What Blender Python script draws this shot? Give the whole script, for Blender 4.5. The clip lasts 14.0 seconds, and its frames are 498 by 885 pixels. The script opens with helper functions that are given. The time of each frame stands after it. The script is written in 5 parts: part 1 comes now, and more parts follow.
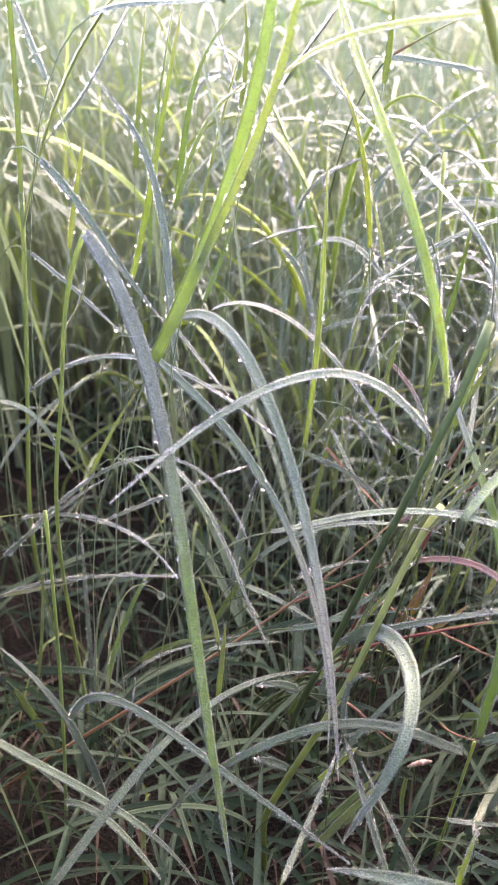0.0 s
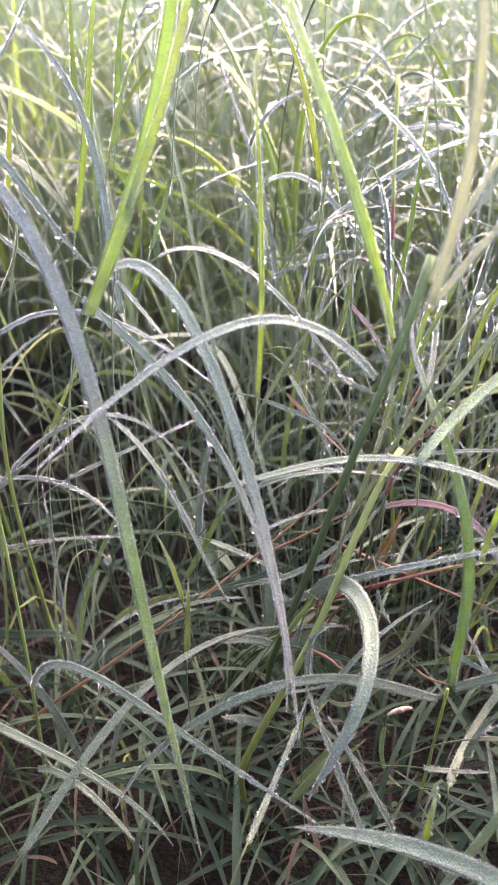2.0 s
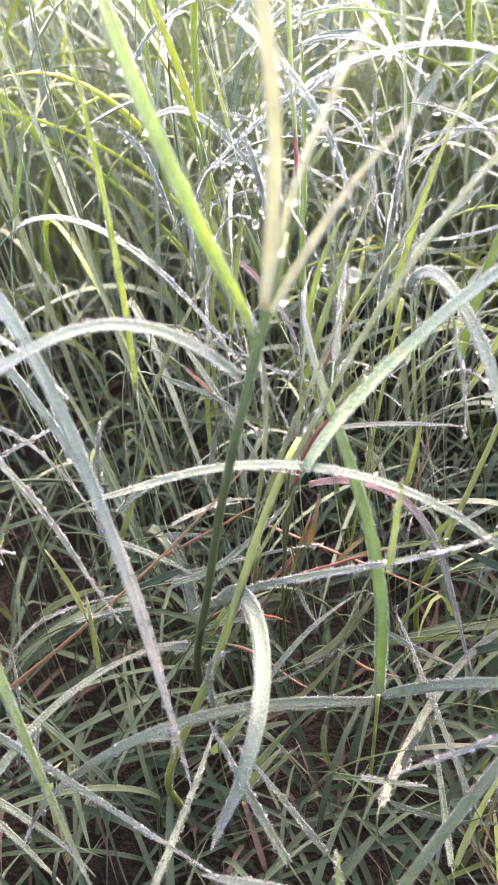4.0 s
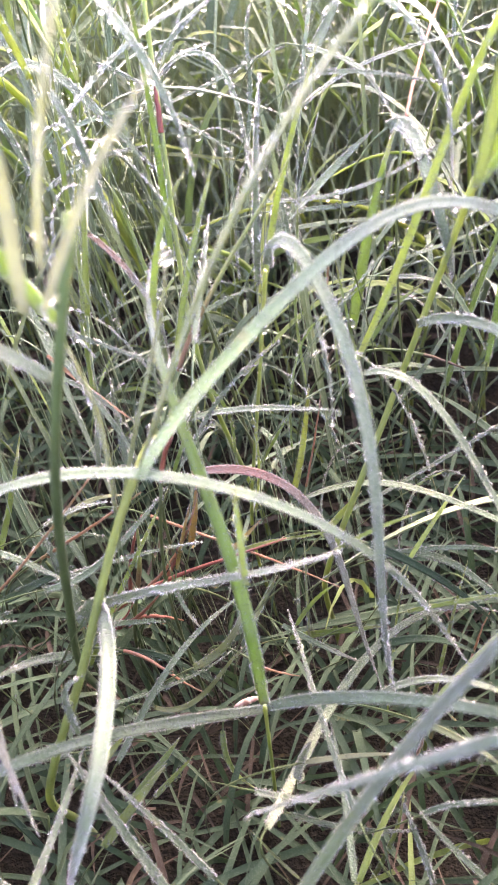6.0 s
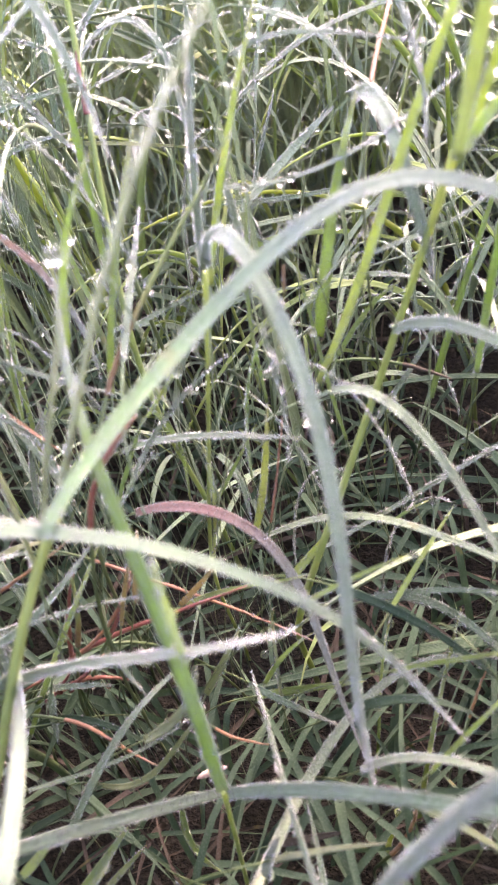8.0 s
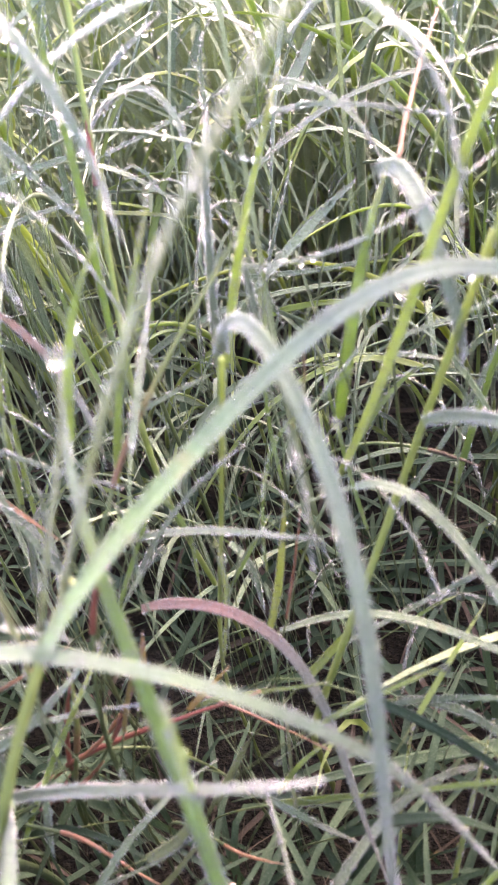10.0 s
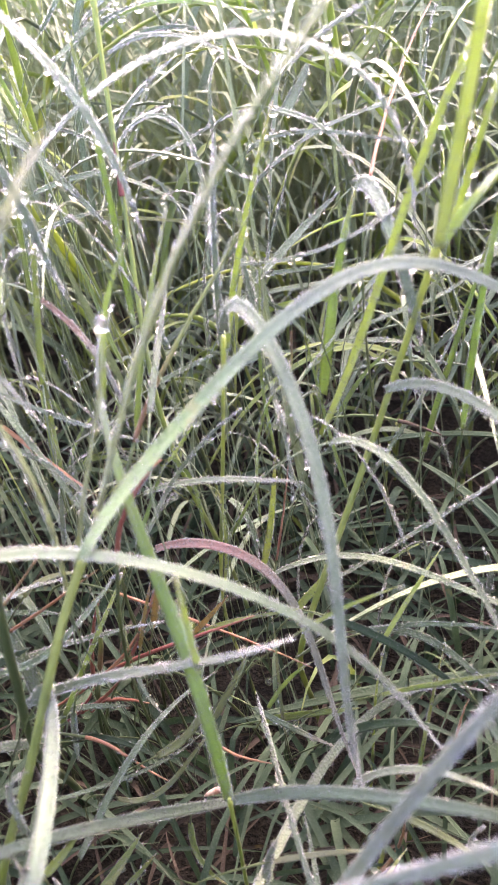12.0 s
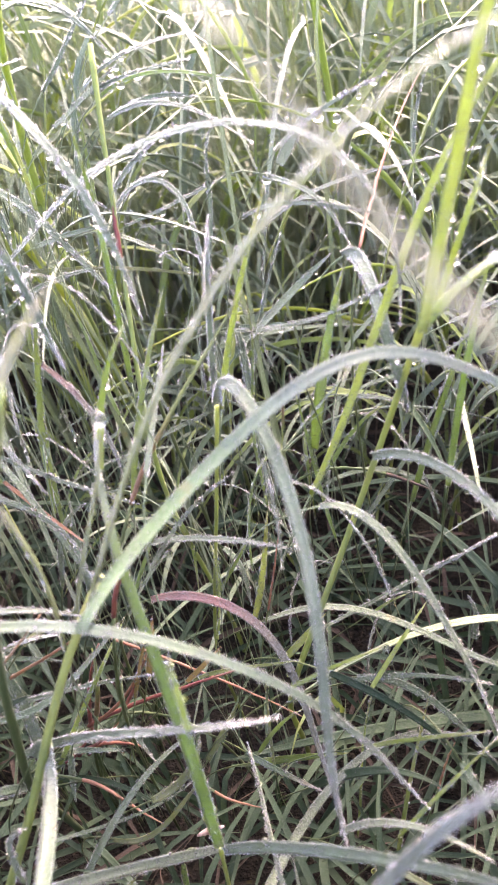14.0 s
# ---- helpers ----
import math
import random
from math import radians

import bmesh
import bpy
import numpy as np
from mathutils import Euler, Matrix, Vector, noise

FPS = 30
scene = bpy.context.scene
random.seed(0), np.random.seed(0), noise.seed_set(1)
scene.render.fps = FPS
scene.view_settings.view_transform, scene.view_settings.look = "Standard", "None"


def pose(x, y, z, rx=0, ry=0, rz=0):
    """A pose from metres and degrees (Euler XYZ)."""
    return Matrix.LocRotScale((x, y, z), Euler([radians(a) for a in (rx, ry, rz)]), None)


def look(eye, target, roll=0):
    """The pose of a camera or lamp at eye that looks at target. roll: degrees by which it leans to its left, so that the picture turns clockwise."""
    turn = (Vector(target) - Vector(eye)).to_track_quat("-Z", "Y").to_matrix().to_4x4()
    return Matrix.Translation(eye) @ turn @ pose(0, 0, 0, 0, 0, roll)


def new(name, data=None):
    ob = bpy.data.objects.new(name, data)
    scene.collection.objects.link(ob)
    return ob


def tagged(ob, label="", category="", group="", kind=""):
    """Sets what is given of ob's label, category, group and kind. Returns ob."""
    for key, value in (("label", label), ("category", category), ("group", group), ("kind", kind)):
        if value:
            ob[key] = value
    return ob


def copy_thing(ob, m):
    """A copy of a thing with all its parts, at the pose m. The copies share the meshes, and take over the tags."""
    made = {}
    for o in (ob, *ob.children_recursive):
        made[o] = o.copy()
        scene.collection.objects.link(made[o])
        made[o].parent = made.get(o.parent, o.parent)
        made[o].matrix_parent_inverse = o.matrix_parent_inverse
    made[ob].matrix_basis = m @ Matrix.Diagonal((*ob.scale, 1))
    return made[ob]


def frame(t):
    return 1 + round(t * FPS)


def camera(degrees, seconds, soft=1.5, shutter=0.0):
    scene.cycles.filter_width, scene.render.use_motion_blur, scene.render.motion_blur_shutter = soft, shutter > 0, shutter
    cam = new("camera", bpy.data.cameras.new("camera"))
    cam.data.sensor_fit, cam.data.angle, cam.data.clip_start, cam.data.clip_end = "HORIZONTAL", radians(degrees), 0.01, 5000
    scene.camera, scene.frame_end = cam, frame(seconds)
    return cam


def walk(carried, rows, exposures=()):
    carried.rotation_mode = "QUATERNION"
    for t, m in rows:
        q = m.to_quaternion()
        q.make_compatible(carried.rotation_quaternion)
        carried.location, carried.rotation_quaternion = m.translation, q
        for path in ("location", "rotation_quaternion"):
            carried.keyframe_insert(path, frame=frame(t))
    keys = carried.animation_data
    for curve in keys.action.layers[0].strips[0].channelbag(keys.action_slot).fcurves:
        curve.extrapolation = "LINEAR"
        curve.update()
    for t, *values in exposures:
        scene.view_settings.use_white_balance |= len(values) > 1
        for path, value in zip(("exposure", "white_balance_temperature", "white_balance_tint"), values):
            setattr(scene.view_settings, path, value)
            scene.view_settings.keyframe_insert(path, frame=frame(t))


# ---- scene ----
cam = camera(28.0, 14.0)
cam.data.dof.use_dof, cam.data.dof.focus_distance, cam.data.dof.aperture_fstop = True, 0.205, 44.0
PATH = [
    (0, (0.03933, -0.01159, 0.22810), (-0.00028, 0.15530, 0.12524), -1.72),
    (0.5, (0.04050, -0.01203, 0.22906), (0.00097, 0.15474, 0.12598), -1.73),
    (1, (0.04091, -0.01272, 0.23012), (0.00165, 0.15396, 0.12679), -1.69),
    (1.5, (0.04090, -0.01227, 0.22785), (0.00157, 0.15262, 0.12170), -2.79),
    (2, (0.05011, -0.00110, 0.22492), (0.00847, 0.15885, 0.11230), -5.53),
    (2.5, (0.06196, 0.01450, 0.22509), (0.01561, 0.16797, 0.10551), -9.67),
    (2.7, (0.06633, 0.02089, 0.22499), (0.01777, 0.17125, 0.10239), -11.10),
    (4.8, (0.07370, 0.04327, 0.21814), (0.02793, 0.18712, 0.08693), -12.88),
    (5, (0.07650, 0.04732, 0.21717), (0.03111, 0.19019, 0.08478), -13.19),
    (5.5, (0.08386, 0.05304, 0.21501), (0.03761, 0.19299, 0.07982), -14.65),
    (6, (0.08733, 0.05727, 0.21176), (0.04177, 0.19531, 0.07439), -15.35),
    (6.5, (0.08534, 0.05981, 0.21167), (0.04005, 0.19577, 0.07217), -16.06),
    (7, (0.08499, 0.06960, 0.20373), (0.03962, 0.20354, 0.06230), -16.68),
    (7.5, (0.08765, 0.07754, 0.19567), (0.04220, 0.21139, 0.05419), -16.59),
    (8, (0.08799, 0.08012, 0.19455), (0.04354, 0.21878, 0.05745), -16.79),
    (8.5, (0.08662, 0.08720, 0.18731), (0.04124, 0.22920, 0.05399), -16.74),
    (9, (0.08448, 0.09299, 0.18090), (0.03844, 0.23679, 0.04974), -16.56),
    (9.2, (0.08181, 0.09628, 0.18244), (0.03744, 0.24091, 0.05162), -15.91),
    (11.3, (0.08989, 0.07421, 0.20086), (0.04502, 0.22040, 0.07196), -15.34),
    (11.5, (0.08996, 0.07199, 0.20089), (0.04473, 0.21810, 0.07203), -15.38),
    (12, (0.09212, 0.06536, 0.20606), (0.04654, 0.21171, 0.07759), -15.31),
    (12.5, (0.09372, 0.06156, 0.20893), (0.04856, 0.20804, 0.08047), -15.05),
    (13, (0.09572, 0.06449, 0.21463), (0.05081, 0.21061, 0.08566), -14.99),
    (13.5, (0.09700, 0.06866, 0.21592), (0.05198, 0.21444, 0.08662), -14.99),
    (14, (0.09523, 0.06826, 0.21791), (0.04988, 0.21415, 0.08884), -14.97),
]
walk(cam, [(t, look(eye, target, roll)) for t, eye, target, roll in PATH], [(0, 4.74, 7850, 32), (1.5, 4.8, 7850, 34), (2.5, 5.0, 7900, 35), (5, 5.33, 8250, 31), (9, 5.2, 8200, 30), (14, 5.08, 8150, 33)])

# world, sun and exposure
SUN_HEIGHT, SUN_SIDE = 38.0, 18.0     # degrees above the horizon; degrees to the right of straight ahead
world = bpy.data.worlds.new("morning_sky")
scene.world = world
world.use_nodes = True
sky = world.node_tree.nodes.new("ShaderNodeTexSky")
sky.sky_type, sky.sun_disc = "NISHITA", False
sky.sun_elevation, sky.sun_rotation = radians(SUN_HEIGHT), radians(SUN_SIDE)
sky.air_density, sky.dust_density, sky.ozone_density = 0.35, 1.6, 0.2
world.node_tree.nodes["Background"].inputs["Strength"].default_value = 0.15
world.node_tree.links.new(sky.outputs["Color"], world.node_tree.nodes["Background"].inputs["Color"])
sun = new("sun", bpy.data.lights.new("sun", "SUN"))
sun.data.energy, sun.data.angle, sun.data.color = 0.14, radians(16.0), (1.0, 0.96, 0.90)
a, e = radians(SUN_SIDE), radians(SUN_HEIGHT)
sun.matrix_world = look((0, 0, 3), (-math.sin(a) * math.cos(e), -math.cos(a) * math.cos(e), 3 - math.sin(e)))

TO_SUN = np.array([math.sin(a) * math.cos(e), math.cos(a) * math.cos(e), math.sin(e)])
GROUND = 0.012                        # height of the soil under the grass
rng = random.Random(7)


# materials
def links_of(name):
    m = bpy.data.materials.new(name)
    m.use_nodes = True
    return m, m.node_tree.nodes, m.node_tree.links


def ramp(nodes, links, source, stops):
    r = nodes.new("ShaderNodeValToRGB")
    while len(r.color_ramp.elements) < len(stops):
        r.color_ramp.elements.new(0.5)
    for el, (at, col) in zip(r.color_ramp.elements, stops):
        el.position, el.color = at, (*col, 1)
    links.new(source, r.inputs["Fac"])
    return r.outputs["Color"]


def blade_material(name, base, tip, dew, through_light, rough=0.45, turn=0.75, dew_tip=None, gloss=0.34):
    """Grass: parallel veins, blotches, worn yellow flecks, light that comes through, and a film of fine dew."""
    m, nodes, links = links_of(name)
    bsdf, out = nodes["Principled BSDF"], nodes["Material Output"]
    across, along, info = nodes.new("ShaderNodeAttribute"), nodes.new("ShaderNodeAttribute"), nodes.new("ShaderNodeObjectInfo")
    across.attribute_name, along.attribute_name = "across", "along"
    place = nodes.new("ShaderNodeTexCoord").outputs["Object"]
    blot, fine = nodes.new("ShaderNodeTexNoise"), nodes.new("ShaderNodeTexNoise")
    blot.inputs["Scale"].default_value, blot.inputs["Detail"].default_value = 160.0, 3.0
    fine.inputs["Scale"].default_value, fine.inputs["Detail"].default_value = 2600.0, 2.0
    links.new(place, blot.inputs["Vector"])
    links.new(place, fine.inputs["Vector"])
    # colour along the leaf
    colour = ramp(nodes, links, along.outputs["Fac"], [(0.0, base), (turn, base), (min(1.0, turn + 0.25), tip)])
    veins = nodes.new("ShaderNodeMath")
    veins.operation = "SINE"
    scale = nodes.new("ShaderNodeMath")
    scale.operation, scale.inputs[1].default_value = "MULTIPLY", 58.0
    links.new(across.outputs["Fac"], scale.inputs[0])
    links.new(scale.outputs[0], veins.inputs[0])
    shade = nodes.new("ShaderNodeHueSaturation")
    links.new(colour, shade.inputs["Color"])
    val = nodes.new("ShaderNodeMapRange")
    val.inputs["To Min"].default_value, val.inputs["To Max"].default_value = 0.7, 1.3
    links.new(blot.outputs["Fac"], val.inputs["Value"])
    val2 = nodes.new("ShaderNodeMath")
    val2.operation, val2.inputs[1].default_value = "MULTIPLY_ADD", 0.045
    links.new(veins.outputs[0], val2.inputs[0])
    links.new(val.outputs[0], val2.inputs[2])
    links.new(val2.outputs[0], shade.inputs["Value"])
    hue = nodes.new("ShaderNodeMapRange")
    hue.inputs["To Min"].default_value, hue.inputs["To Max"].default_value = 0.485, 0.515
    links.new(info.outputs["Random"], hue.inputs["Value"])
    links.new(hue.outputs[0], shade.inputs["Hue"])
    fleck = nodes.new("ShaderNodeMix")
    fleck.data_type = "RGBA"
    fleck.inputs["B"].default_value = (0.22, 0.18, 0.07, 1)
    spots = ramp(nodes, links, blot.outputs["Fac"], [(0.68, (0, 0, 0)), (0.76, (0.6, 0.6, 0.6))])
    links.new(spots, fleck.inputs["Factor"])
    links.new(shade.outputs["Color"], fleck.inputs["A"])
    skin = fleck.outputs["Result"]
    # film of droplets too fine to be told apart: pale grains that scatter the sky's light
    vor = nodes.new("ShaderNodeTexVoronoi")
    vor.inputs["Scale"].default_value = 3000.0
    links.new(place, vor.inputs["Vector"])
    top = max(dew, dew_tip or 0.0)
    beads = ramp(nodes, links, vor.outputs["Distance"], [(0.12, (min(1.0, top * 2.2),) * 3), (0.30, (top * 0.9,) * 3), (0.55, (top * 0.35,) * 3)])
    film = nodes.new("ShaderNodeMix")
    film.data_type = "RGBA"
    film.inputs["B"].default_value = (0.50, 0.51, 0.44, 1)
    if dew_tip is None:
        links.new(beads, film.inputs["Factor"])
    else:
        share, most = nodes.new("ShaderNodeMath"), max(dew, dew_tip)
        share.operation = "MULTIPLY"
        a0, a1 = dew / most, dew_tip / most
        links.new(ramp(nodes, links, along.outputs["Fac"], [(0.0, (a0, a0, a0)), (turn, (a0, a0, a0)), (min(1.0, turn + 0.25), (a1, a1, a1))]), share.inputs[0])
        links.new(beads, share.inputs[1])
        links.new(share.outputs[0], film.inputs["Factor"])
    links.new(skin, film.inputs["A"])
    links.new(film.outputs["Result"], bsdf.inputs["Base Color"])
    bsdf.inputs["Roughness"].default_value = rough
    bsdf.inputs["Coat Weight"].default_value, bsdf.inputs["Coat Roughness"].default_value = (0.05 + 0.3 * dew) * gloss, 0.35
    bsdf.inputs["Specular IOR Level"].default_value = gloss * 0.7
    bsdf.inputs["Coat IOR"].default_value = 1.33
    hill = nodes.new("ShaderNodeMath")
    hill.operation, hill.inputs[1].default_value = "MULTIPLY_ADD", 0.05
    links.new(veins.outputs[0], hill.inputs[0])
    inv = nodes.new("ShaderNodeMath")
    inv.operation, inv.inputs[1].default_value = "MULTIPLY", -4.0 * dew
    links.new(vor.outputs["Distance"], inv.inputs[0])
    links.new(inv.outputs[0], hill.inputs[2])
    bump = nodes.new("ShaderNodeBump")
    bump.inputs["Strength"].default_value, bump.inputs["Distance"].default_value = 0.85, 0.00025
    links.new(hill.outputs[0], bump.inputs["Height"])
    links.new(bump.outputs[0], bsdf.inputs["Normal"])
    links.new(bump.outputs[0], bsdf.inputs["Coat Normal"])
    glow = nodes.new("ShaderNodeBsdfTranslucent")
    warm = nodes.new("ShaderNodeMix")
    warm.data_type, warm.blend_type = "RGBA", "MULTIPLY"
    warm.inputs["Factor"].default_value, warm.inputs["B"].default_value = 1.0, (1.4, 1.34, 0.98, 1)
    links.new(skin, warm.inputs["A"])
    links.new(warm.outputs["Result"], glow.inputs["Color"])
    mix = nodes.new("ShaderNodeMixShader")
    mix.inputs["Fac"].default_value = through_light
    links.new(bsdf.outputs[0], mix.inputs[1])
    links.new(glow.outputs[0], mix.inputs[2])
    links.new(mix.outputs[0], out.inputs["Surface"])
    return m


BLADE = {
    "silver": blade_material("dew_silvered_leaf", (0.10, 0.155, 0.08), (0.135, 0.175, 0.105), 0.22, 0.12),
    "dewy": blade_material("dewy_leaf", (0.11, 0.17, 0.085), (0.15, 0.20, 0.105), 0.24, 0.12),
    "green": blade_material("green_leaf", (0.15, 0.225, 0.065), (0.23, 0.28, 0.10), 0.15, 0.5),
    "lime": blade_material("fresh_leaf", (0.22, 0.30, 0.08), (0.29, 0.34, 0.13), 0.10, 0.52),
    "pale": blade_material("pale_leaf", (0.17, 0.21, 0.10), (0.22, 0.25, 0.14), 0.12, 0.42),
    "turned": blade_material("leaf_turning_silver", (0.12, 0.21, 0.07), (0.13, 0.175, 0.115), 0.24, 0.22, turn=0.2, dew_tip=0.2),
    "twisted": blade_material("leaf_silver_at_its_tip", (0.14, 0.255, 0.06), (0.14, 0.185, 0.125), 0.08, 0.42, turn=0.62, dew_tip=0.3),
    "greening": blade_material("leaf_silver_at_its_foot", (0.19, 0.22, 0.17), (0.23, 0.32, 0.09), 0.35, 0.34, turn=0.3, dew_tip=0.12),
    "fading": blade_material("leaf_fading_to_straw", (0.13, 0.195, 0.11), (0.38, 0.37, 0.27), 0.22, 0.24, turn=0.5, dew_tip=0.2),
    # sheltered leaves hold less dew; their dark green has shade put into it
    "deep": blade_material("sheltered_leaf_shade_toned", (0.030, 0.064, 0.034), (0.056, 0.092, 0.054), 0.08, 0.3, 0.65, gloss=0.15),
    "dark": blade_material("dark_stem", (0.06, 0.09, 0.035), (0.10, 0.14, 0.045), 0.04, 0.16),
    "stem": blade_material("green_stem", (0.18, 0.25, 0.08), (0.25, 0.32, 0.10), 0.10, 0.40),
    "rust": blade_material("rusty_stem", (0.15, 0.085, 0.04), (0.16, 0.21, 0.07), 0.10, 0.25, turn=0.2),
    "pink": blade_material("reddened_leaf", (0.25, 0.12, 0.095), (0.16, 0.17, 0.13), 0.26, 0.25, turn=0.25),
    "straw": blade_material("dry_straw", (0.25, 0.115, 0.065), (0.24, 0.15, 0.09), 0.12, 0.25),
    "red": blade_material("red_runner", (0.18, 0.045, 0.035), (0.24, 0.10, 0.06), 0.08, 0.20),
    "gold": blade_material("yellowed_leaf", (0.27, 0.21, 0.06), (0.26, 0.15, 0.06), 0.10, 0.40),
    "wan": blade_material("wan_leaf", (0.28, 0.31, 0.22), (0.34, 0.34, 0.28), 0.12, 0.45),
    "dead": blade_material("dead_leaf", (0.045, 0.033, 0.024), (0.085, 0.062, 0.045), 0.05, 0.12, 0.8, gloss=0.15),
}

WATER, nodes, links = links_of("dew_water")
b = nodes["Principled BSDF"]
b.inputs["Base Color"].default_value, b.inputs["Roughness"].default_value = (1, 1, 1, 1), 0.0
b.inputs["Transmission Weight"].default_value, b.inputs["IOR"].default_value = 1.0, 1.33

FINE_DEW, nodes, links = links_of("fine_dew")
b = nodes["Principled BSDF"]
b.inputs["Base Color"].default_value, b.inputs["Roughness"].default_value = (0.84, 0.84, 0.82, 1), 0.04
b.inputs["Transmission Weight"].default_value, b.inputs["IOR"].default_value = 0.88, 1.33

SOIL, nodes, links = links_of("damp_soil")
b = nodes["Principled BSDF"]
n1, n2 = nodes.new("ShaderNodeTexNoise"), nodes.new("ShaderNodeTexNoise")
n1.inputs["Scale"].default_value, n2.inputs["Scale"].default_value = 60.0, 900.0
n1.inputs["Detail"].default_value = n2.inputs["Detail"].default_value = 6.0
pos = nodes.new("ShaderNodeTexCoord").outputs["Object"]
links.new(pos, n1.inputs["Vector"])
links.new(pos, n2.inputs["Vector"])
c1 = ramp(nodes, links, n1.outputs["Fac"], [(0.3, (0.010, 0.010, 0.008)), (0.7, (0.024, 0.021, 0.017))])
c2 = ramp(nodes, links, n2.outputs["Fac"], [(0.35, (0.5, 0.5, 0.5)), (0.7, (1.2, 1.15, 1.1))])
mul = nodes.new("ShaderNodeMix")
mul.data_type, mul.blend_type = "RGBA", "MULTIPLY"
mul.inputs["Factor"].default_value = 1.0
links.new(c1, mul.inputs["A"])
links.new(c2, mul.inputs["B"])
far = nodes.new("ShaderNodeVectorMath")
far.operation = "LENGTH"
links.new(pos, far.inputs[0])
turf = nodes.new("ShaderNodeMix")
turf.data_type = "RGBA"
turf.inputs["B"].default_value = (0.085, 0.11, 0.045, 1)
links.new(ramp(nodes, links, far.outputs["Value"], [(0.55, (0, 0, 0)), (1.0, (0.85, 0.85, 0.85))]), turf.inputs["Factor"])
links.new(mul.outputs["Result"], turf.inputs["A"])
links.new(turf.outputs["Result"], b.inputs["Base Color"])
b.inputs["Roughness"].default_value, b.inputs["Specular IOR Level"].default_value = 0.9, 0.08
bump = nodes.new("ShaderNodeBump")
bump.inputs["Distance"].default_value = 0.002
links.new(n2.outputs["Fac"], bump.inputs["Height"])
links.new(bump.outputs[0], b.inputs["Normal"])

HUSK, nodes, links = links_of("pale_husk")
b = nodes["Principled BSDF"]
wave = nodes.new("ShaderNodeTexNoise")
wave.inputs["Scale"].default_value = 900.0
links.new(nodes.new("ShaderNodeTexCoord").outputs["Object"], wave.inputs["Vector"])
links.new(ramp(nodes, links, wave.outputs["Fac"], [(0.35, (0.30, 0.14, 0.10)), (0.6, (0.62, 0.46, 0.38))]), b.inputs["Base Color"])
b.inputs["Roughness"].default_value = 0.55


# shapes
def bezier(points, s):
    n = len(points) - 1
    s = np.asarray(s, float)[:, None]
    return sum(math.comb(n, k) * s**k * (1 - s) ** (n - k) * np.array(p) for k, p in enumerate(points))


def evened(line, count):
    d = np.r_[0, np.cumsum(np.linalg.norm(np.diff(line, axis=0), axis=1))]
    s = np.linspace(0, d[-1], count)
    return np.stack([np.interp(s, d, line[:, k]) for k in range(3)], 1), d[-1]


def frames_of(line, facing, twist):
    """Tangent, side and normal along a line whose upper face looks towards facing and turns by twist degrees on the way."""
    t = np.gradient(line, axis=0)
    t /= np.linalg.norm(t, axis=1)[:, None] + 1e-12
    n = np.array(facing)[None] - t * (t @ np.array(facing))[:, None]
    n /= np.linalg.norm(n, axis=1)[:, None] + 1e-12
    side = np.cross(t, n)
    a = np.radians(np.linspace(twist[0], twist[1], len(line)))[:, None]
    return t, side * np.cos(a) + n * np.sin(a), n * np.cos(a) - side * np.sin(a)


def ribbon(line, widths, side, normal, fold=0.28, thick=0.00022):
    """A leaf blade: a folded strip with a keel and real thickness. Gives corners, faces, and where each corner lies across and along."""
    n, xs = len(line), np.array([-1, -0.55, 0, 0.55, 1, 0.55, 0, -0.55])
    down = np.array([0, -0.55, -1, -0.55, 0, -0.55, -1.15, -0.55])
    under = np.array([0, 0, 0, 0, 0, 1, 1.6, 1])
    v = (line[:, None] + side[:, None] * (xs[None, :, None] * widths[:, None, None] / 2)
         + normal[:, None] * (down[None, :, None] * widths[:, None, None] / 2 * fold - under[None, :, None] * thick * np.minimum(1, widths / widths.max() * 2)[:, None, None]))
    f = []
    for i in range(n - 1):
        for k in range(8):
            a, c = i * 8 + k, i * 8 + (k + 1) % 8
            f.append((a, c, c + 8, a + 8))
    f += [tuple(range(7, -1, -1)), tuple(range((n - 1) * 8, n * 8))]
    return v.reshape(-1, 3), f, np.tile((xs + 1) / 2, n), np.repeat(np.linspace(0, 1, n), 8)


def tube(line, radii, sides=8):
    t, s, n = frames_of(line, (0.3, -0.8, 0.5), (0, 0))
    a = np.linspace(0, 2 * math.pi, sides, endpoint=False)
    v = line[:, None] + radii[:, None, None] * (s[:, None] * np.cos(a)[None, :, None] + n[:, None] * np.sin(a)[None, :, None])
    f = [(i * sides + k, i * sides + (k + 1) % sides, (i + 1) * sides + (k + 1) % sides, (i + 1) * sides + k) for i in range(len(line) - 1) for k in range(sides)]
    f += [tuple(range(sides - 1, -1, -1)), tuple(range((len(line) - 1) * sides, len(line) * sides))]
    return v.reshape(-1, 3), f, np.tile(np.arange(sides) / sides, len(line)), np.repeat(np.linspace(0, 1, len(line)), sides)


def ball(level):
    bm = bmesh.new()
    bmesh.ops.create_icosphere(bm, subdivisions=level, radius=1.0)
    v, f = np.array([x.co[:] for x in bm.verts]), [tuple(x.index for x in y.verts) for y in bm.faces]
    bm.free()
    return v, f


BALL = {k: ball(k) for k in (1, 2, 3)}
BALL[0] = (np.array([(1, 0, 0), (-1, 0, 0), (0, 1, 0), (0, -1, 0), (0, 0, 1), (0, 0, -1.0)]), [(0, 2, 4), (2, 1, 4), (1, 3, 4), (3, 0, 4), (2, 0, 5), (1, 2, 5), (3, 1, 5), (0, 3, 5)])


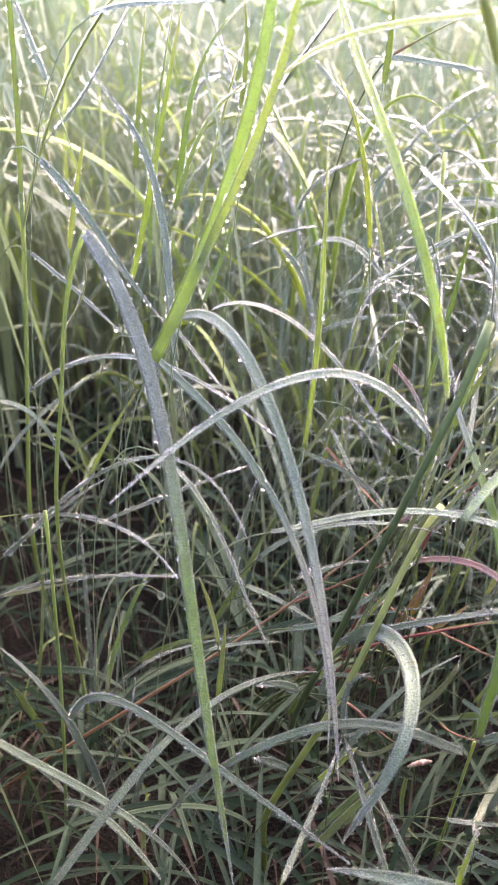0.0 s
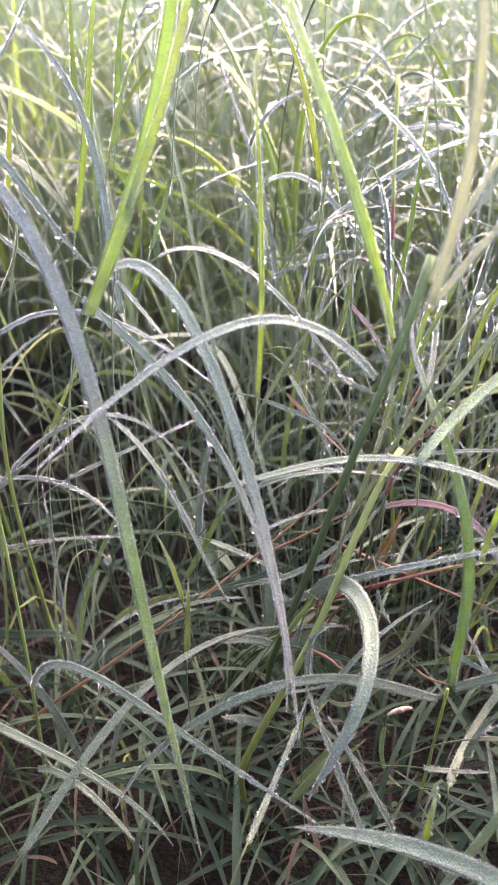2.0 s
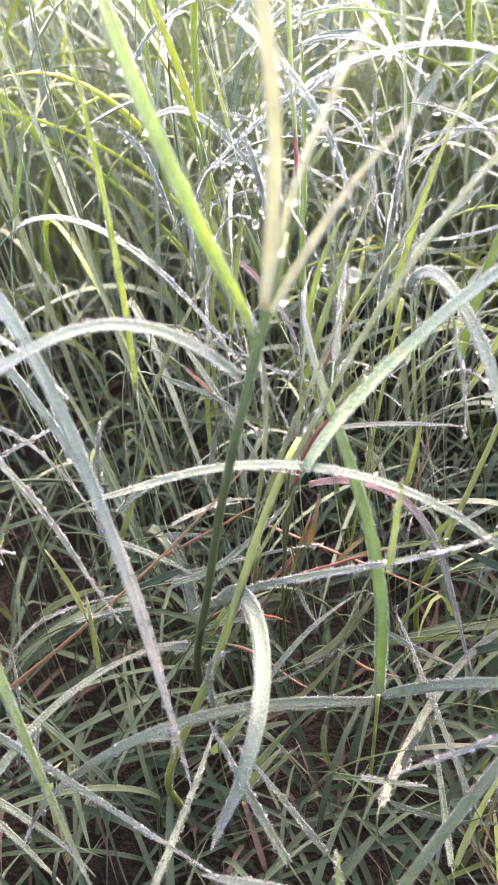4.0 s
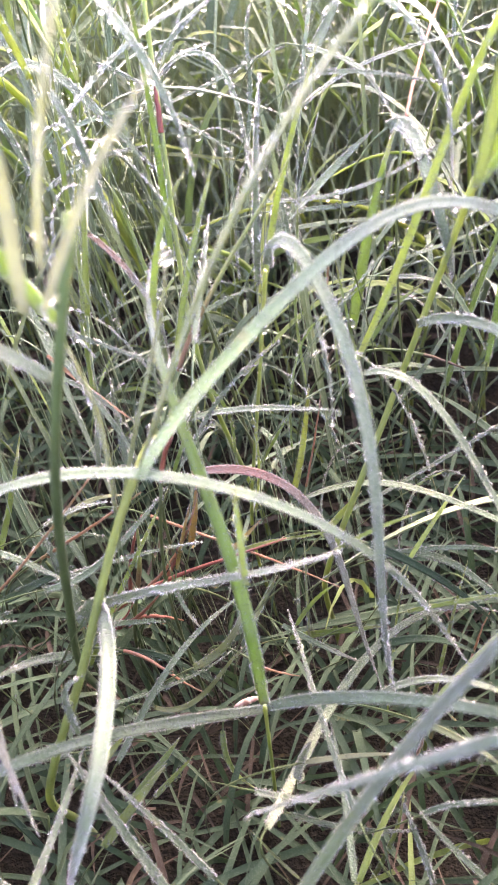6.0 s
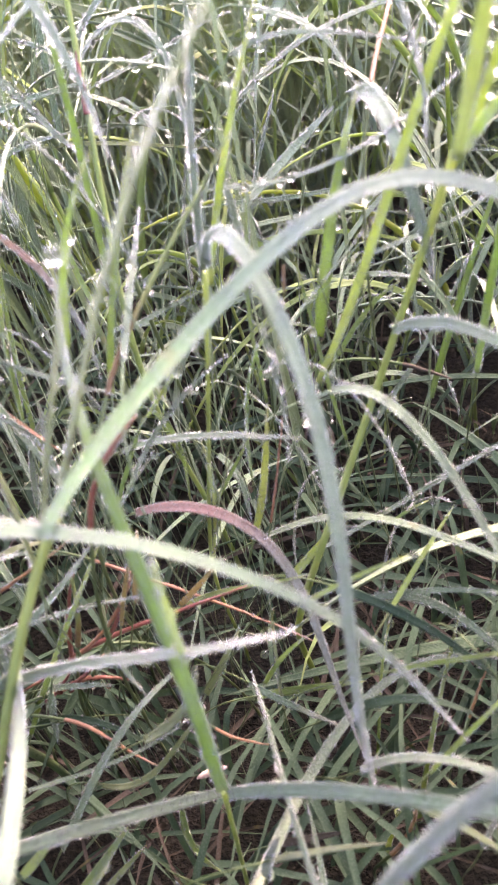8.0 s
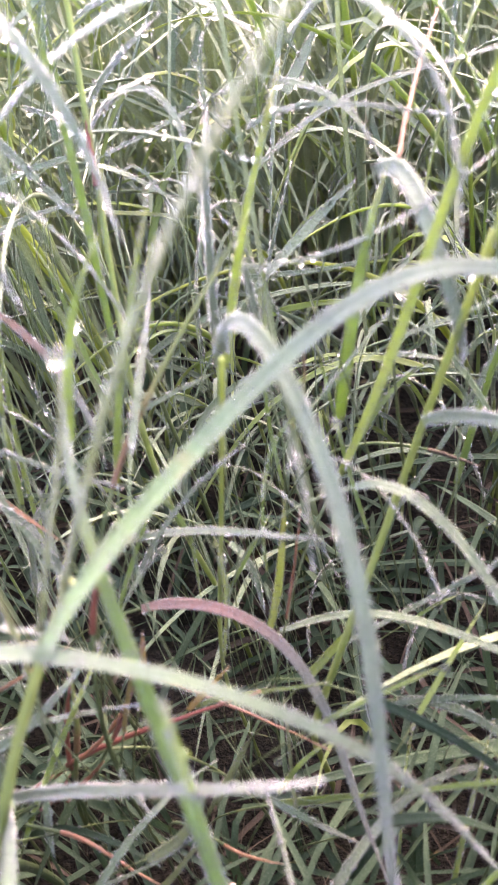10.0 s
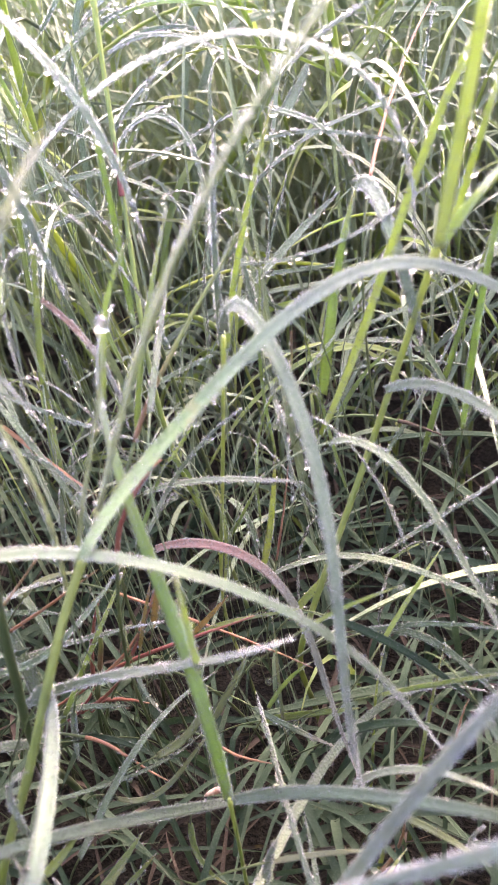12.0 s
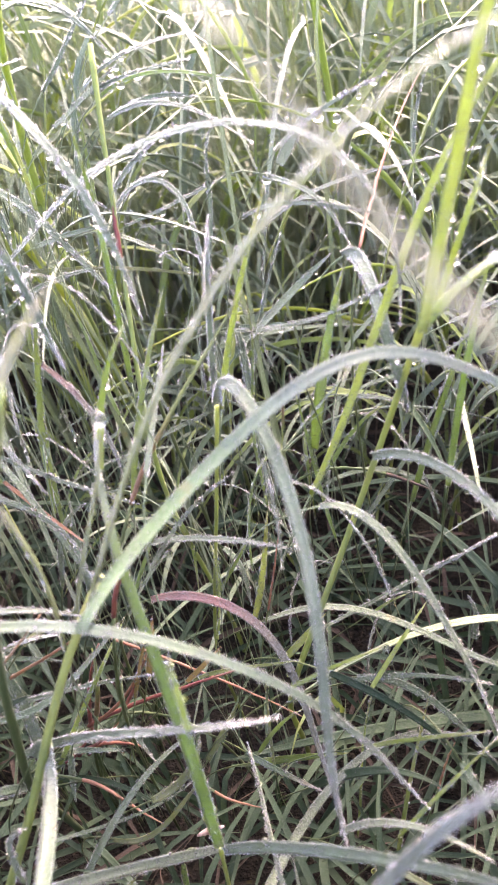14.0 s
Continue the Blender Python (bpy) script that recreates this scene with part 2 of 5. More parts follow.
def beads(centres, radii, level=1):
    """Many small round droplets as one list of corners and faces."""
    bv, bf = BALL[level]
    bf = np.array(bf)
    v = (centres[:, None] + bv[None] * radii[:, None, None]).reshape(-1, 3)
    f = (bf[None] + (np.arange(len(centres)) * len(bv))[:, None, None]).reshape(-1, 3)
    return v, f.tolist()


def mesh_of(name, v, f, material, across=None, along=None):
    me = bpy.data.meshes.new(name)
    me.from_pydata([tuple(x) for x in v], [], f)
    me.materials.append(material)
    me.polygons.foreach_set("use_smooth", [True] * len(me.polygons))
    for key, values in (("across", across), ("along", along)):
        if values is not None:
            me.attributes.new(key, "FLOAT", "POINT").data.foreach_set("value", np.asarray(values, dtype=np.float32))
    return me


def part(name, me, parent, label="", kind=""):
    ob = new(name, me)
    ob.parent = parent
    return tagged(ob, label, kind=kind)


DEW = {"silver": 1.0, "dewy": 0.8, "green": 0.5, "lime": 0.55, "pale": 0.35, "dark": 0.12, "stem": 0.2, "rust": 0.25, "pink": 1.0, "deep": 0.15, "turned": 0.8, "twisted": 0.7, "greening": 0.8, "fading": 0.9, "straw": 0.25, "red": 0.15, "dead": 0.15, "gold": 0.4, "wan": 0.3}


BEAD = {"silver": 1.45, "dewy": 1.25, "pink": 1.2, "twisted": 1.2, "greening": 1.25, "fading": 1.3, "turned": 1.2}     # how much larger the beads stand on these


def add_dew(leaf_ob, line, widths, side, normal, amount, r, level=1, size=1.0):
    """Fine dew on a leaf: beads in rows along both edges, and scattered over the face."""
    length = np.linalg.norm(np.diff(line, axis=0), axis=1).sum()
    n_edge, n_face = int(length / (0.00034 * size) * amount), int(length * widths.mean() / ((1.15e-7 if level else 2.4e-7) * size * size) * amount)
    row = (np.arange(n_edge) + np.array([r.uniform(0, 0.8) for _ in range(n_edge)])) / max(1, n_edge)
    s = np.r_[row, 1 - row, [r.random() for _ in range(n_face)]]
    x = np.r_[[-1.0] * n_edge, [1.0] * n_edge, [r.uniform(-0.97, 0.97) for _ in range(n_face)]]
    rad = np.array([min(0.00036, 0.000104 * size * math.exp(r.gauss(0, 0.38))) for _ in range(len(s))])
    rad[: 2 * n_edge] *= 1.15
    i = s * (len(line) - 1)
    pick = lambda a: np.stack([np.interp(i, np.arange(len(a)), a[:, k]) for k in range(3)], 1)
    w = np.interp(i, np.arange(len(widths)), widths)
    c = pick(line) + pick(side) * (x * w / 2)[:, None] + pick(normal) * (rad * 0.55 - (1 - np.abs(x)) * w / 2 * 0.28)[:, None]
    small = rad < 0.00022 if level else rad < 1
    v, f = beads(c[small], rad[small], 0)
    if not small.all():
        v2, f2 = beads(c[~small], rad[~small], level)
        f = f + (np.array(f2) + len(v)).tolist()
        v = np.r_[v, v2]
    part("dew", mesh_of("dew", v, f, FINE_DEW), leaf_ob, "fine dew beads", "stuff")


def add_drop(leaf_ob, place, radius, level=None):
    """One large dewdrop, slightly drawn down by its weight."""
    v, f = BALL[level or (3 if radius > 0.00058 else 2)]
    v = v * radius * np.array([1, 1, 1.06]) + np.array(place)
    part("dewdrop", mesh_of("dewdrop", v, f, WATER), leaf_ob, "large clear dewdrop")


LOOKS = {
    "silver": "long narrow grass leaf silvered with fine dew", "dewy": "grey-green grass leaf beaded with morning dew",
    "deep": "sheltered grass leaf near the soil, shade put into its dark green",
    "green": "green grass leaf lit from behind, dew along its edges", "lime": "bright yellow-green young grass leaf edged with dew",
    "pale": "pale translucent grass leaf with fine dew", "pink": "reddish ageing grass leaf thick with dew",
    "turned": "broad arching grass leaf, green below and dew-silvered above", "twisted": "upright green grass leaf with a silvery curled tip",
    "greening": "drooping grass leaf, silvery at its bend and green below", "fading": "drooping dewy grass leaf fading to straw at the tip",
    "wan": "wan straw-green grass leaf with fine dew", "gold": "yellowed grass leaf turning brown at its tip", "dead": "withered brown grass leaf lying low",
    "stem": "slender upright green grass stem", "dark": "dark green grass stem, reddish at its foot",
    "straw": "dry orange-brown grass stalk lying in the sward", "red": "red creeping grass runner near the soil", "rust": "rust-brown leaning grass stalk",
}


def widths_of(count, width, base=0.7, end=0.0, blunt=2.6):
    s = np.linspace(0, 1, count)
    w = width * np.minimum(1, base + 2.0 * s) * np.maximum(end, (1 - s**blunt)) ** 0.8
    return np.maximum(w, width * 0.05)


def extended(line, ext):
    """Carry a leaf on past its last given point, drooping."""
    if ext <= 0:
        return line
    step = np.linalg.norm(line[-1] - line[-2])
    out, d = [], (line[-1] - line[-2]) / step
    p = line[-1]
    for _ in range(max(2, int(ext / step))):
        d = d + np.array([0, 0, -0.05])
        d = d / np.linalg.norm(d)
        p = p + d * step
        out.append(p)
    return np.r_[line, np.array(out)]


def rooted(line, foot_scale=0.45):
    """Add the hidden foot of a stem or leaf, from its lowest given point down into the soil."""
    p, t = line[0], line[1] - line[0]
    t = t / np.linalg.norm(t)
    h = p[2] - GROUND
    if h < 0.004:
        return line
    back = -t * min(h * 0.45, 0.03)
    side = np.array([back[0], max(back[1], -0.004), 0.0])
    foot = np.array([p[0], p[1] + min(0.01, h * 0.2), GROUND - 0.002]) + side * 1.3
    return np.r_[bezier([foot, foot + (0, 0, h * 0.45), p + back * foot_scale * 2, p], np.linspace(0, 1, 18))[:-1], line]


def leaf(plant, look_of, width, *points, ext=0.0, drops=(), twist=None):
    """One leaf blade from its foot to its tip. With no plant it is a shoot of its own, with a thin foot down to the soil."""
    r = random.Random(round(points[0][0] * 1e5) + round(points[-1][2] * 1e5))
    raw, _ = evened(bezier(points, np.linspace(0, 1, 160)), 34)
    line, _ = evened(extended(raw, ext), 40)
    tw = twist or (r.uniform(-28, 28), r.uniform(-28, 28))
    t, side, normal = frames_of(line, (0.1, -0.5, 0.86), tw)
    if twist is None and (normal @ TO_SUN).mean() > 0.22:      # broad faces stand a little away from the sun
        t, side, normal = min((frames_of(line, (0.1, -0.5, 0.86), k) for k in ((25, 30), (-25, -30), (40, 45), (-40, -45))), key=lambda k: abs((k[2] @ TO_SUN).mean() - 0.05))
    widths = widths_of(len(line), width / 1000, 0.75)
    if plant is None:
        plant = tagged(new("grass_shoot"), LOOKS[look_of], "grass", "grass shoots in the sward")
        foot = rooted(line)
        foot = foot[: len(foot) - len(line) + 1]
        if len(foot) > 2:
            # low feet take the dark stem colour, painting in the shade down there
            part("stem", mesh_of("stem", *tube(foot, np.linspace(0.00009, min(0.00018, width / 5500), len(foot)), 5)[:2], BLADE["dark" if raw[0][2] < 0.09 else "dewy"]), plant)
    v, f, across, along = ribbon(line, widths, side, normal)
    me = mesh_of("leaf", v, f, BLADE[look_of], across, along)
    ob = part("leaf", me, plant, LOOKS[look_of])
    add_dew(ob, line, widths, side, normal, DEW[look_of], r, size=BEAD.get(look_of, 1.0) * (0.78 if width > 1.6 else 1.0))
    for s, mm in drops or ():
        p = bezier(points, [s])[0]
        add_drop(ob, p + np.array([0, -0.0002, -mm / 1000 * 0.5]), mm / 1000)
    for _ in range(0 if drops is None else int(len(line) * width * r.uniform(0.05, 0.12))):
        k = r.randrange(4, len(line) - 2)
        q = r.uniform(0.28, 0.6) / 1000
        add_drop(ob, line[k] + side[k] * widths[k] / 2 * r.choice((-1, 1)) - np.array([0, 0, q * 0.4]), q)
    return ob


def shoot(look_of, width, *points):
    """A plant with its upright stem, swollen at the joint; leaves are added to it."""
    plant = tagged(new("grass_plant"), LOOKS[look_of] + " carrying several dewy leaves", "grass", "grass plants in the sward")
    raw, _ = evened(bezier(points, np.linspace(0, 1, 120)), 24)
    line = rooted(raw, 0.6)
    line, _ = evened(line, 36)
    s = np.linspace(0, 1, len(line))
    radii = width / 2000 * (0.95 - 0.15 * s + 0.22 * np.exp(-((s - 0.97) / 0.03) ** 2))
    v, f, across, along = tube(line, radii, 9)
    ob = part("stem", mesh_of("stem", v, f, BLADE[look_of], across, along), plant, LOOKS[look_of])
    t, side, normal = frames_of(line, (0.1, -0.55, 0.82), (0, 0))
    add_dew(ob, line, radii * 2, side, normal, DEW[look_of], random.Random(round(points[0][0] * 1e5)))
    return plant


def stem_mesh(line, radii, look_of):
    v, f, across, along = tube(line, radii, 8)
    return mesh_of("stem", v, f, BLADE[look_of], across, along)


def stalk(look_of, width, *points):
    """A leafless dry stalk or runner."""
    plant = tagged(new("grass_stalk"), LOOKS[look_of], "grass", "dry stalks in the sward")
    raw, _ = evened(bezier(points, np.linspace(0, 1, 120)), 24)
    foot = rooted(raw)
    foot = foot[: len(foot) - len(raw) + 1]
    if len(foot) > 2:
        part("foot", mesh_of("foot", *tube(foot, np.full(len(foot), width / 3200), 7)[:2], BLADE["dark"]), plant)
    line, _ = evened(raw, 30)
    line = line + np.array([noise.noise_vector((k * 0.35, points[0][0] * 900, 0)) for k in range(30)]) * 0.00016 * np.sin(np.linspace(0, math.pi, 30))[:, None]
    radii = width / 2400 * (1 - 0.7 * np.linspace(0, 1, len(line)) ** 2)
    ob = part("stem", stem_mesh(line, radii, look_of), plant)
    t, side, normal = frames_of(line, (0.1, -0.55, 0.82), (0, 0))
    add_dew(ob, line, radii * 2, side, normal, DEW[look_of], random.Random(round(points[0][0] * 1e5)))
    return plant


# ground: one uneven sheet out to the horizon
xs = np.r_[-60, -20, -6, -2, -1, np.linspace(-0.5, 0.6, 90), 1, 2, 6, 20, 60]
ys = np.r_[-20, -6, -2, -1, -0.5, np.linspace(-0.2, 0.9, 90), 1.5, 3, 8, 25, 80]
gv = []
for y in ys:
    for x in xs:
        gv.append((x, y, GROUND + 0.006 * noise.noise((x * 25, y * 25, 0)) + 0.003 * noise.noise((x * 90, y * 90, 3))))
nx = len(xs)
gf = [(j * nx + i, j * nx + i + 1, (j + 1) * nx + i + 1, (j + 1) * nx + i) for j in range(len(ys) - 1) for i in range(nx - 1)]
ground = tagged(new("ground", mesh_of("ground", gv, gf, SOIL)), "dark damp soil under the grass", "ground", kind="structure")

# the plants that stand nearest
p = shoot('stem', 1.7, (0.0205, 0.1350, 0.0759), (0.0277, 0.1405, 0.0891), (0.0308, 0.1499, 0.1028), (0.0385, 0.1618, 0.1103))
leaf(p, 'turned', 2.3, (0.0429, 0.1432, 0.1204), (0.0489, 0.1556, 0.1275), (0.0646, 0.1661, 0.1297), (0.0738, 0.1717, 0.1478), (0.0909, 0.1748, 0.1360), ext=0.030)
leaf(p, 'pale', 1.4, (0.0352, 0.1562, 0.1057), (0.0495, 0.1523, 0.1330), (0.0624, 0.1465, 0.1628), (0.0850, 0.1402, 0.1839), ext=0.030)
leaf(p, 'silver', 1.5, (0.0138, 0.1530, 0.0734), (0.0307, 0.1484, 0.0914), (0.0533, 0.1400, 0.1007), (0.0703, 0.1327, 0.1176), drops=[(0.62, 0.8)])
p = shoot('stem', 0.8, (0.0423, 0.1444, 0.0084), (0.0447, 0.1438, 0.0271), (0.0473, 0.1431, 0.0462), (0.0497, 0.1420, 0.0648))
leaf(p, 'twisted', 2.3, (0.0504, 0.1408, 0.0672), (0.0507, 0.1419, 0.0872), (0.0633, 0.1291, 0.1242), (0.0333, 0.1661, 0.1262), (0.0401, 0.1856, 0.1297), twist=(0, 40))
leaf(p, 'lime', 1.1, (0.0545, 0.1391, 0.1023), (0.0557, 0.1374, 0.1107), (0.0572, 0.1357, 0.1192), (0.0586, 0.1344, 0.1278))
leaf(p, 'dewy', 2.1, (0.0479, 0.1459, 0.0572), (0.0362, 0.1334, 0.0734), (0.0266, 0.1158, 0.1027), (0.0010, 0.1142, 0.0765), ext=0.030, twist=(24, 44))
leaf(p, 'dewy', 2.1, (0.0504, 0.1411, 0.0661), (0.0602, 0.1380, 0.0754), (0.0722, 0.1317, 0.0875), (0.0875, 0.1307, 0.0838), ext=0.030)
p = shoot('stem', 0.8, (0.0456, 0.1879, 0.0826), (0.0488, 0.1882, 0.0956), (0.0518, 0.1879, 0.1086), (0.0550, 0.1862, 0.1216))
leaf(p, 'silver', 2.0, (0.0564, 0.1826, 0.1251), (0.0624, 0.1775, 0.1500), (0.0782, 0.1554, 0.1121), (0.0738, 0.1403, 0.1255), (0.0717, 0.1381, 0.0942), (0.0732, 0.1350, 0.0804), twist=(-24, 6))
p = shoot('stem', 1.3, (0.0681, 0.1849, 0.0824), (0.0757, 0.1948, 0.0962), (0.0829, 0.1963, 0.1145), (0.0882, 0.1916, 0.1314))
leaf(p, 'lime', 2.0, (0.0881, 0.1827, 0.1350), (0.0909, 0.1878, 0.1445), (0.0942, 0.1913, 0.1551), (0.0966, 0.1919, 0.1660), ext=0.030)
leaf(p, 'lime', 2.0, (0.0881, 0.1889, 0.1316), (0.0923, 0.1846, 0.1397), (0.0953, 0.1782, 0.1467), (0.0977, 0.1709, 0.1531), ext=0.030)
leaf(p, 'silver', 1.6, (0.0778, 0.1871, 0.1081), (0.0844, 0.1819, 0.1148), (0.0908, 0.1759, 0.1158), (0.0961, 0.1670, 0.1159), ext=0.020)
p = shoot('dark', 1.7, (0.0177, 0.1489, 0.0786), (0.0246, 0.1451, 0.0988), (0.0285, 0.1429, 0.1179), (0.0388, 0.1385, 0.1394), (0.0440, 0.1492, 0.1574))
leaf(p, 'lime', 2.1, (0.0379, 0.1490, 0.1417), (0.0348, 0.1302, 0.1812), (0.0192, 0.1651, 0.1908), (0.0108, 0.1932, 0.2036), ext=0.030)
leaf(p, 'wan', 1.7, (0.0448, 0.1295, 0.1586), (0.0478, 0.1292, 0.1697), (0.0503, 0.1288, 0.1809), (0.0502, 0.1276, 0.1924), ext=0.030)
leaf(p, 'wan', 1.2, (0.0444, 0.1370, 0.1584), (0.0485, 0.1347, 0.1702), (0.0539, 0.1319, 0.1815), (0.0608, 0.1280, 0.1915))
leaf(p, 'wan', 1.3, (0.0444, 0.1341, 0.1552), (0.0500, 0.1335, 0.1640), (0.0560, 0.1330, 0.1730), (0.0634, 0.1324, 0.1798))
leaf(p, 'silver', 1.9, (0.0352, 0.1460, 0.1361), (0.0234, 0.1419, 0.1561), (0.0109, 0.1417, 0.1541), (-0.0078, 0.1253, 0.1402), (-0.0133, 0.1123, 0.1379))
p = shoot('stem', 1.0, (-0.0408, 0.1550, 0.1245), (-0.0371, 0.1539, 0.1390), (-0.0361, 0.1524, 0.1561), (-0.0285, 0.1510, 0.1689))
leaf(p, 'greening', 2.7, (-0.0252, 0.1433, 0.1717), (-0.0048, 0.1310, 0.1545), (-0.0045, 0.1166, 0.1172), (0.0025, 0.1077, 0.0940), (0.0077, 0.0992, 0.0628))
p = shoot('stem', 1.2, (-0.0679, 0.1900, 0.0897), (-0.0646, 0.1900, 0.1141), (-0.0609, 0.1900, 0.1390), (-0.0585, 0.1900, 0.1633))
leaf(p, 'green', 1.8, (-0.0594, 0.1900, 0.1555), (-0.0524, 0.1871, 0.1730), (-0.0438, 0.1837, 0.1907), (-0.0302, 0.1800, 0.2038), ext=0.030)
leaf(p, 'green', 1.8, (-0.0593, 0.1900, 0.1582), (-0.0556, 0.1866, 0.1748), (-0.0524, 0.1828, 0.1912), (-0.0494, 0.1780, 0.2079), ext=0.030)
p = shoot('stem', 1.1, (0.0320, 0.2141, 0.1089), (0.0316, 0.2245, 0.1259), (0.0310, 0.2342, 0.1429), (0.0313, 0.2434, 0.1608))
leaf(p, 'silver', 1.1, (0.0274, 0.2399, 0.1293), (0.0347, 0.2345, 0.1407), (0.0501, 0.2365, 0.1436), (0.0457, 0.2229, 0.1232), (0.0490, 0.2162, 0.1192))
p = shoot('stem', 0.9, (-0.0469, 0.1380, 0.0108), (-0.0431, 0.1391, 0.0452), (-0.0408, 0.1403, 0.0784), (-0.0402, 0.1420, 0.1127))
leaf(p, 'silver', 1.6, (-0.0330, 0.1248, 0.0725), (-0.0228, 0.1217, 0.0985), (-0.0052, 0.1162, 0.0766), (0.0126, 0.1085, 0.0771), (0.0284, 0.1025, 0.0721), twist=(-16, -16))
leaf(p, 'silver', 1.1, (-0.0724, 0.1799, 0.0682), (-0.0570, 0.1733, 0.0872), (-0.0421, 0.1645, 0.1064), (-0.0122, 0.1575, 0.1401), (-0.0003, 0.1544, 0.0990))
stalk('rust', 1.0, (0.0389, 0.1780, 0.1090), (0.0435, 0.1860, 0.1181), (0.0527, 0.1925, 0.1257), (0.0601, 0.1974, 0.1350))
leaf(None, 'dewy', 1.6, (0.0050, 0.1500, 0.1077), (0.0240, 0.1474, 0.1149), (0.0432, 0.1407, 0.1385), (0.0809, 0.1410, 0.1150), (0.0758, 0.1453, 0.0897), (0.0839, 0.1470, 0.0697))
leaf(None, 'dewy', 3.4, (0.0219, 0.1471, 0.0831), (0.0294, 0.1510, 0.0940), (0.0479, 0.1071, 0.1113), (0.0330, 0.1061, 0.0917), (0.0266, 0.1067, 0.0722), twist=(-32, -10))
leaf(None, 'silver', 2.0, (0.0509, 0.1246, 0.0576), (0.0511, 0.1458, 0.0335), (0.0635, 0.1672, 0.0621), (0.0838, 0.1762, 0.0447), ext=0.010, twist=(-24, -24))
leaf(None, 'silver', 1.2, (0.0661, 0.1240, 0.0649), (0.0608, 0.1349, 0.0708), (0.0565, 0.1493, 0.0662), (0.0518, 0.1613, 0.0651))
leaf(None, 'silver', 1.5, (0.0690, 0.1805, 0.1039), (0.0792, 0.1778, 0.1097), (0.0855, 0.1711, 0.0923), (0.0893, 0.1666, 0.0864), ext=0.020)
leaf(None, 'lime', 1.6, (0.0657, 0.1900, 0.0971), (0.0772, 0.1926, 0.1168), (0.0835, 0.1957, 0.1388), (0.0957, 0.2000, 0.1576), ext=0.030)
leaf(None, 'silver', 1.3, (0.0428, 0.1785, 0.1142), (0.0433, 0.1855, 0.1182), (0.0438, 0.1929, 0.1212), (0.0440, 0.2003, 0.1241))
leaf(None, 'dewy', 3.5, (0.0655, 0.0900, 0.0766), (0.0512, 0.0968, 0.0783), (0.0369, 0.1017, 0.0722), (0.0237, 0.1057, 0.0651))
leaf(None, 'turned', 1.8, (0.0489, 0.1050, 0.0491), (0.0601, 0.1072, 0.0748), (0.0761, 0.1222, 0.0957), (0.0888, 0.1163, 0.1235), (0.0939, 0.1059, 0.1489), ext=0.020)
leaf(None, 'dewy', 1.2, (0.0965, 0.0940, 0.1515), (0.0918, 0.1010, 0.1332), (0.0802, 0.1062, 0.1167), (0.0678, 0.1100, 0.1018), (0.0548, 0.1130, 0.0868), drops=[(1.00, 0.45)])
leaf(None, 'silver', 1.2, (0.0179, 0.2105, 0.1379), (0.0369, 0.2088, 0.1523), (0.0344, 0.2076, 0.1561), (0.0861, 0.2032, 0.1783), (0.0868, 0.1988, 0.1463), (0.0843, 0.1933, 0.1289))
leaf(None, 'silver', 1.4, (0.0274, 0.2092, 0.1663), (0.0374, 0.1997, 0.1609), (0.0462, 0.1901, 0.1547), (0.0482, 0.1844, 0.1403))
leaf(None, 'silver', 0.6, (0.0550, 0.2050, 0.1226), (0.0696, 0.2033, 0.1218), (0.0809, 0.2019, 0.1297), (0.0913, 0.2000, 0.1384), drops=[(0.21, 0.55)])
leaf(None, 'silver', 0.8, (0.0480, 0.2400, 0.0889), (0.0495, 0.2432, 0.0982), (0.0538, 0.2465, 0.1065), (0.0573, 0.2500, 0.1150))
leaf(None, 'silver', 0.7, (0.0562, 0.2240, 0.1332), (0.0650, 0.2216, 0.1394), (0.0755, 0.2186, 0.1353), (0.0851, 0.2155, 0.1347))
stalk('straw', 0.7, (0.0771, 0.2150, 0.1296), (0.0793, 0.2304, 0.1334), (0.0833, 0.2458, 0.1386), (0.0897, 0.2600, 0.1428))
leaf(None, 'pink', 1.0, (0.0236, 0.1960, 0.1255), (0.0306, 0.1929, 0.1205), (0.0350, 0.1898, 0.1128), (0.0344, 0.1870, 0.1039))
leaf(None, 'green', 1.5, (0.0024, 0.2133, 0.0615), (0.0050, 0.2135, 0.0869), (0.0132, 0.2122, 0.1116), (0.0213, 0.2067, 0.1352))
leaf(None, 'silver', 1.2, (0.0329, 0.1800, 0.1576), (0.0349, 0.1808, 0.1496), (0.0338, 0.1814, 0.1416), (0.0350, 0.1820, 0.1337))
leaf(None, 'lime', 0.6, (0.0643, 0.1700, 0.0141), (0.0673, 0.1726, 0.0284), (0.0676, 0.1755, 0.0435), (0.0728, 0.1790, 0.0570), drops=[(0.9, 0.7)])
leaf(None, 'green', 1.1, (0.0696, 0.1600, -0.0056), (0.0731, 0.1626, 0.0193), (0.0775, 0.1656, 0.0435), (0.0838, 0.1700, 0.0675))
leaf(None, 'lime', 0.9, (0.0727, 0.1720, 0.0644), (0.0763, 0.1771, 0.0668), (0.0800, 0.1821, 0.0692), (0.0838, 0.1870, 0.0716))
leaf(None, 'lime', 0.7, (0.0632, 0.1584, 0.0855), (0.0688, 0.1584, 0.0902), (0.0733, 0.1602, 0.0905), (0.0786, 0.1644, 0.0883), drops=[(1.0, 0.6)])
leaf(None, 'dewy', 1.3, (0.0505, 0.1902, 0.0622), (0.0601, 0.1880, 0.0697), (0.0724, 0.1856, 0.0782), (0.0843, 0.1791, 0.0693), (0.0948, 0.1720, 0.0729), ext=0.020)
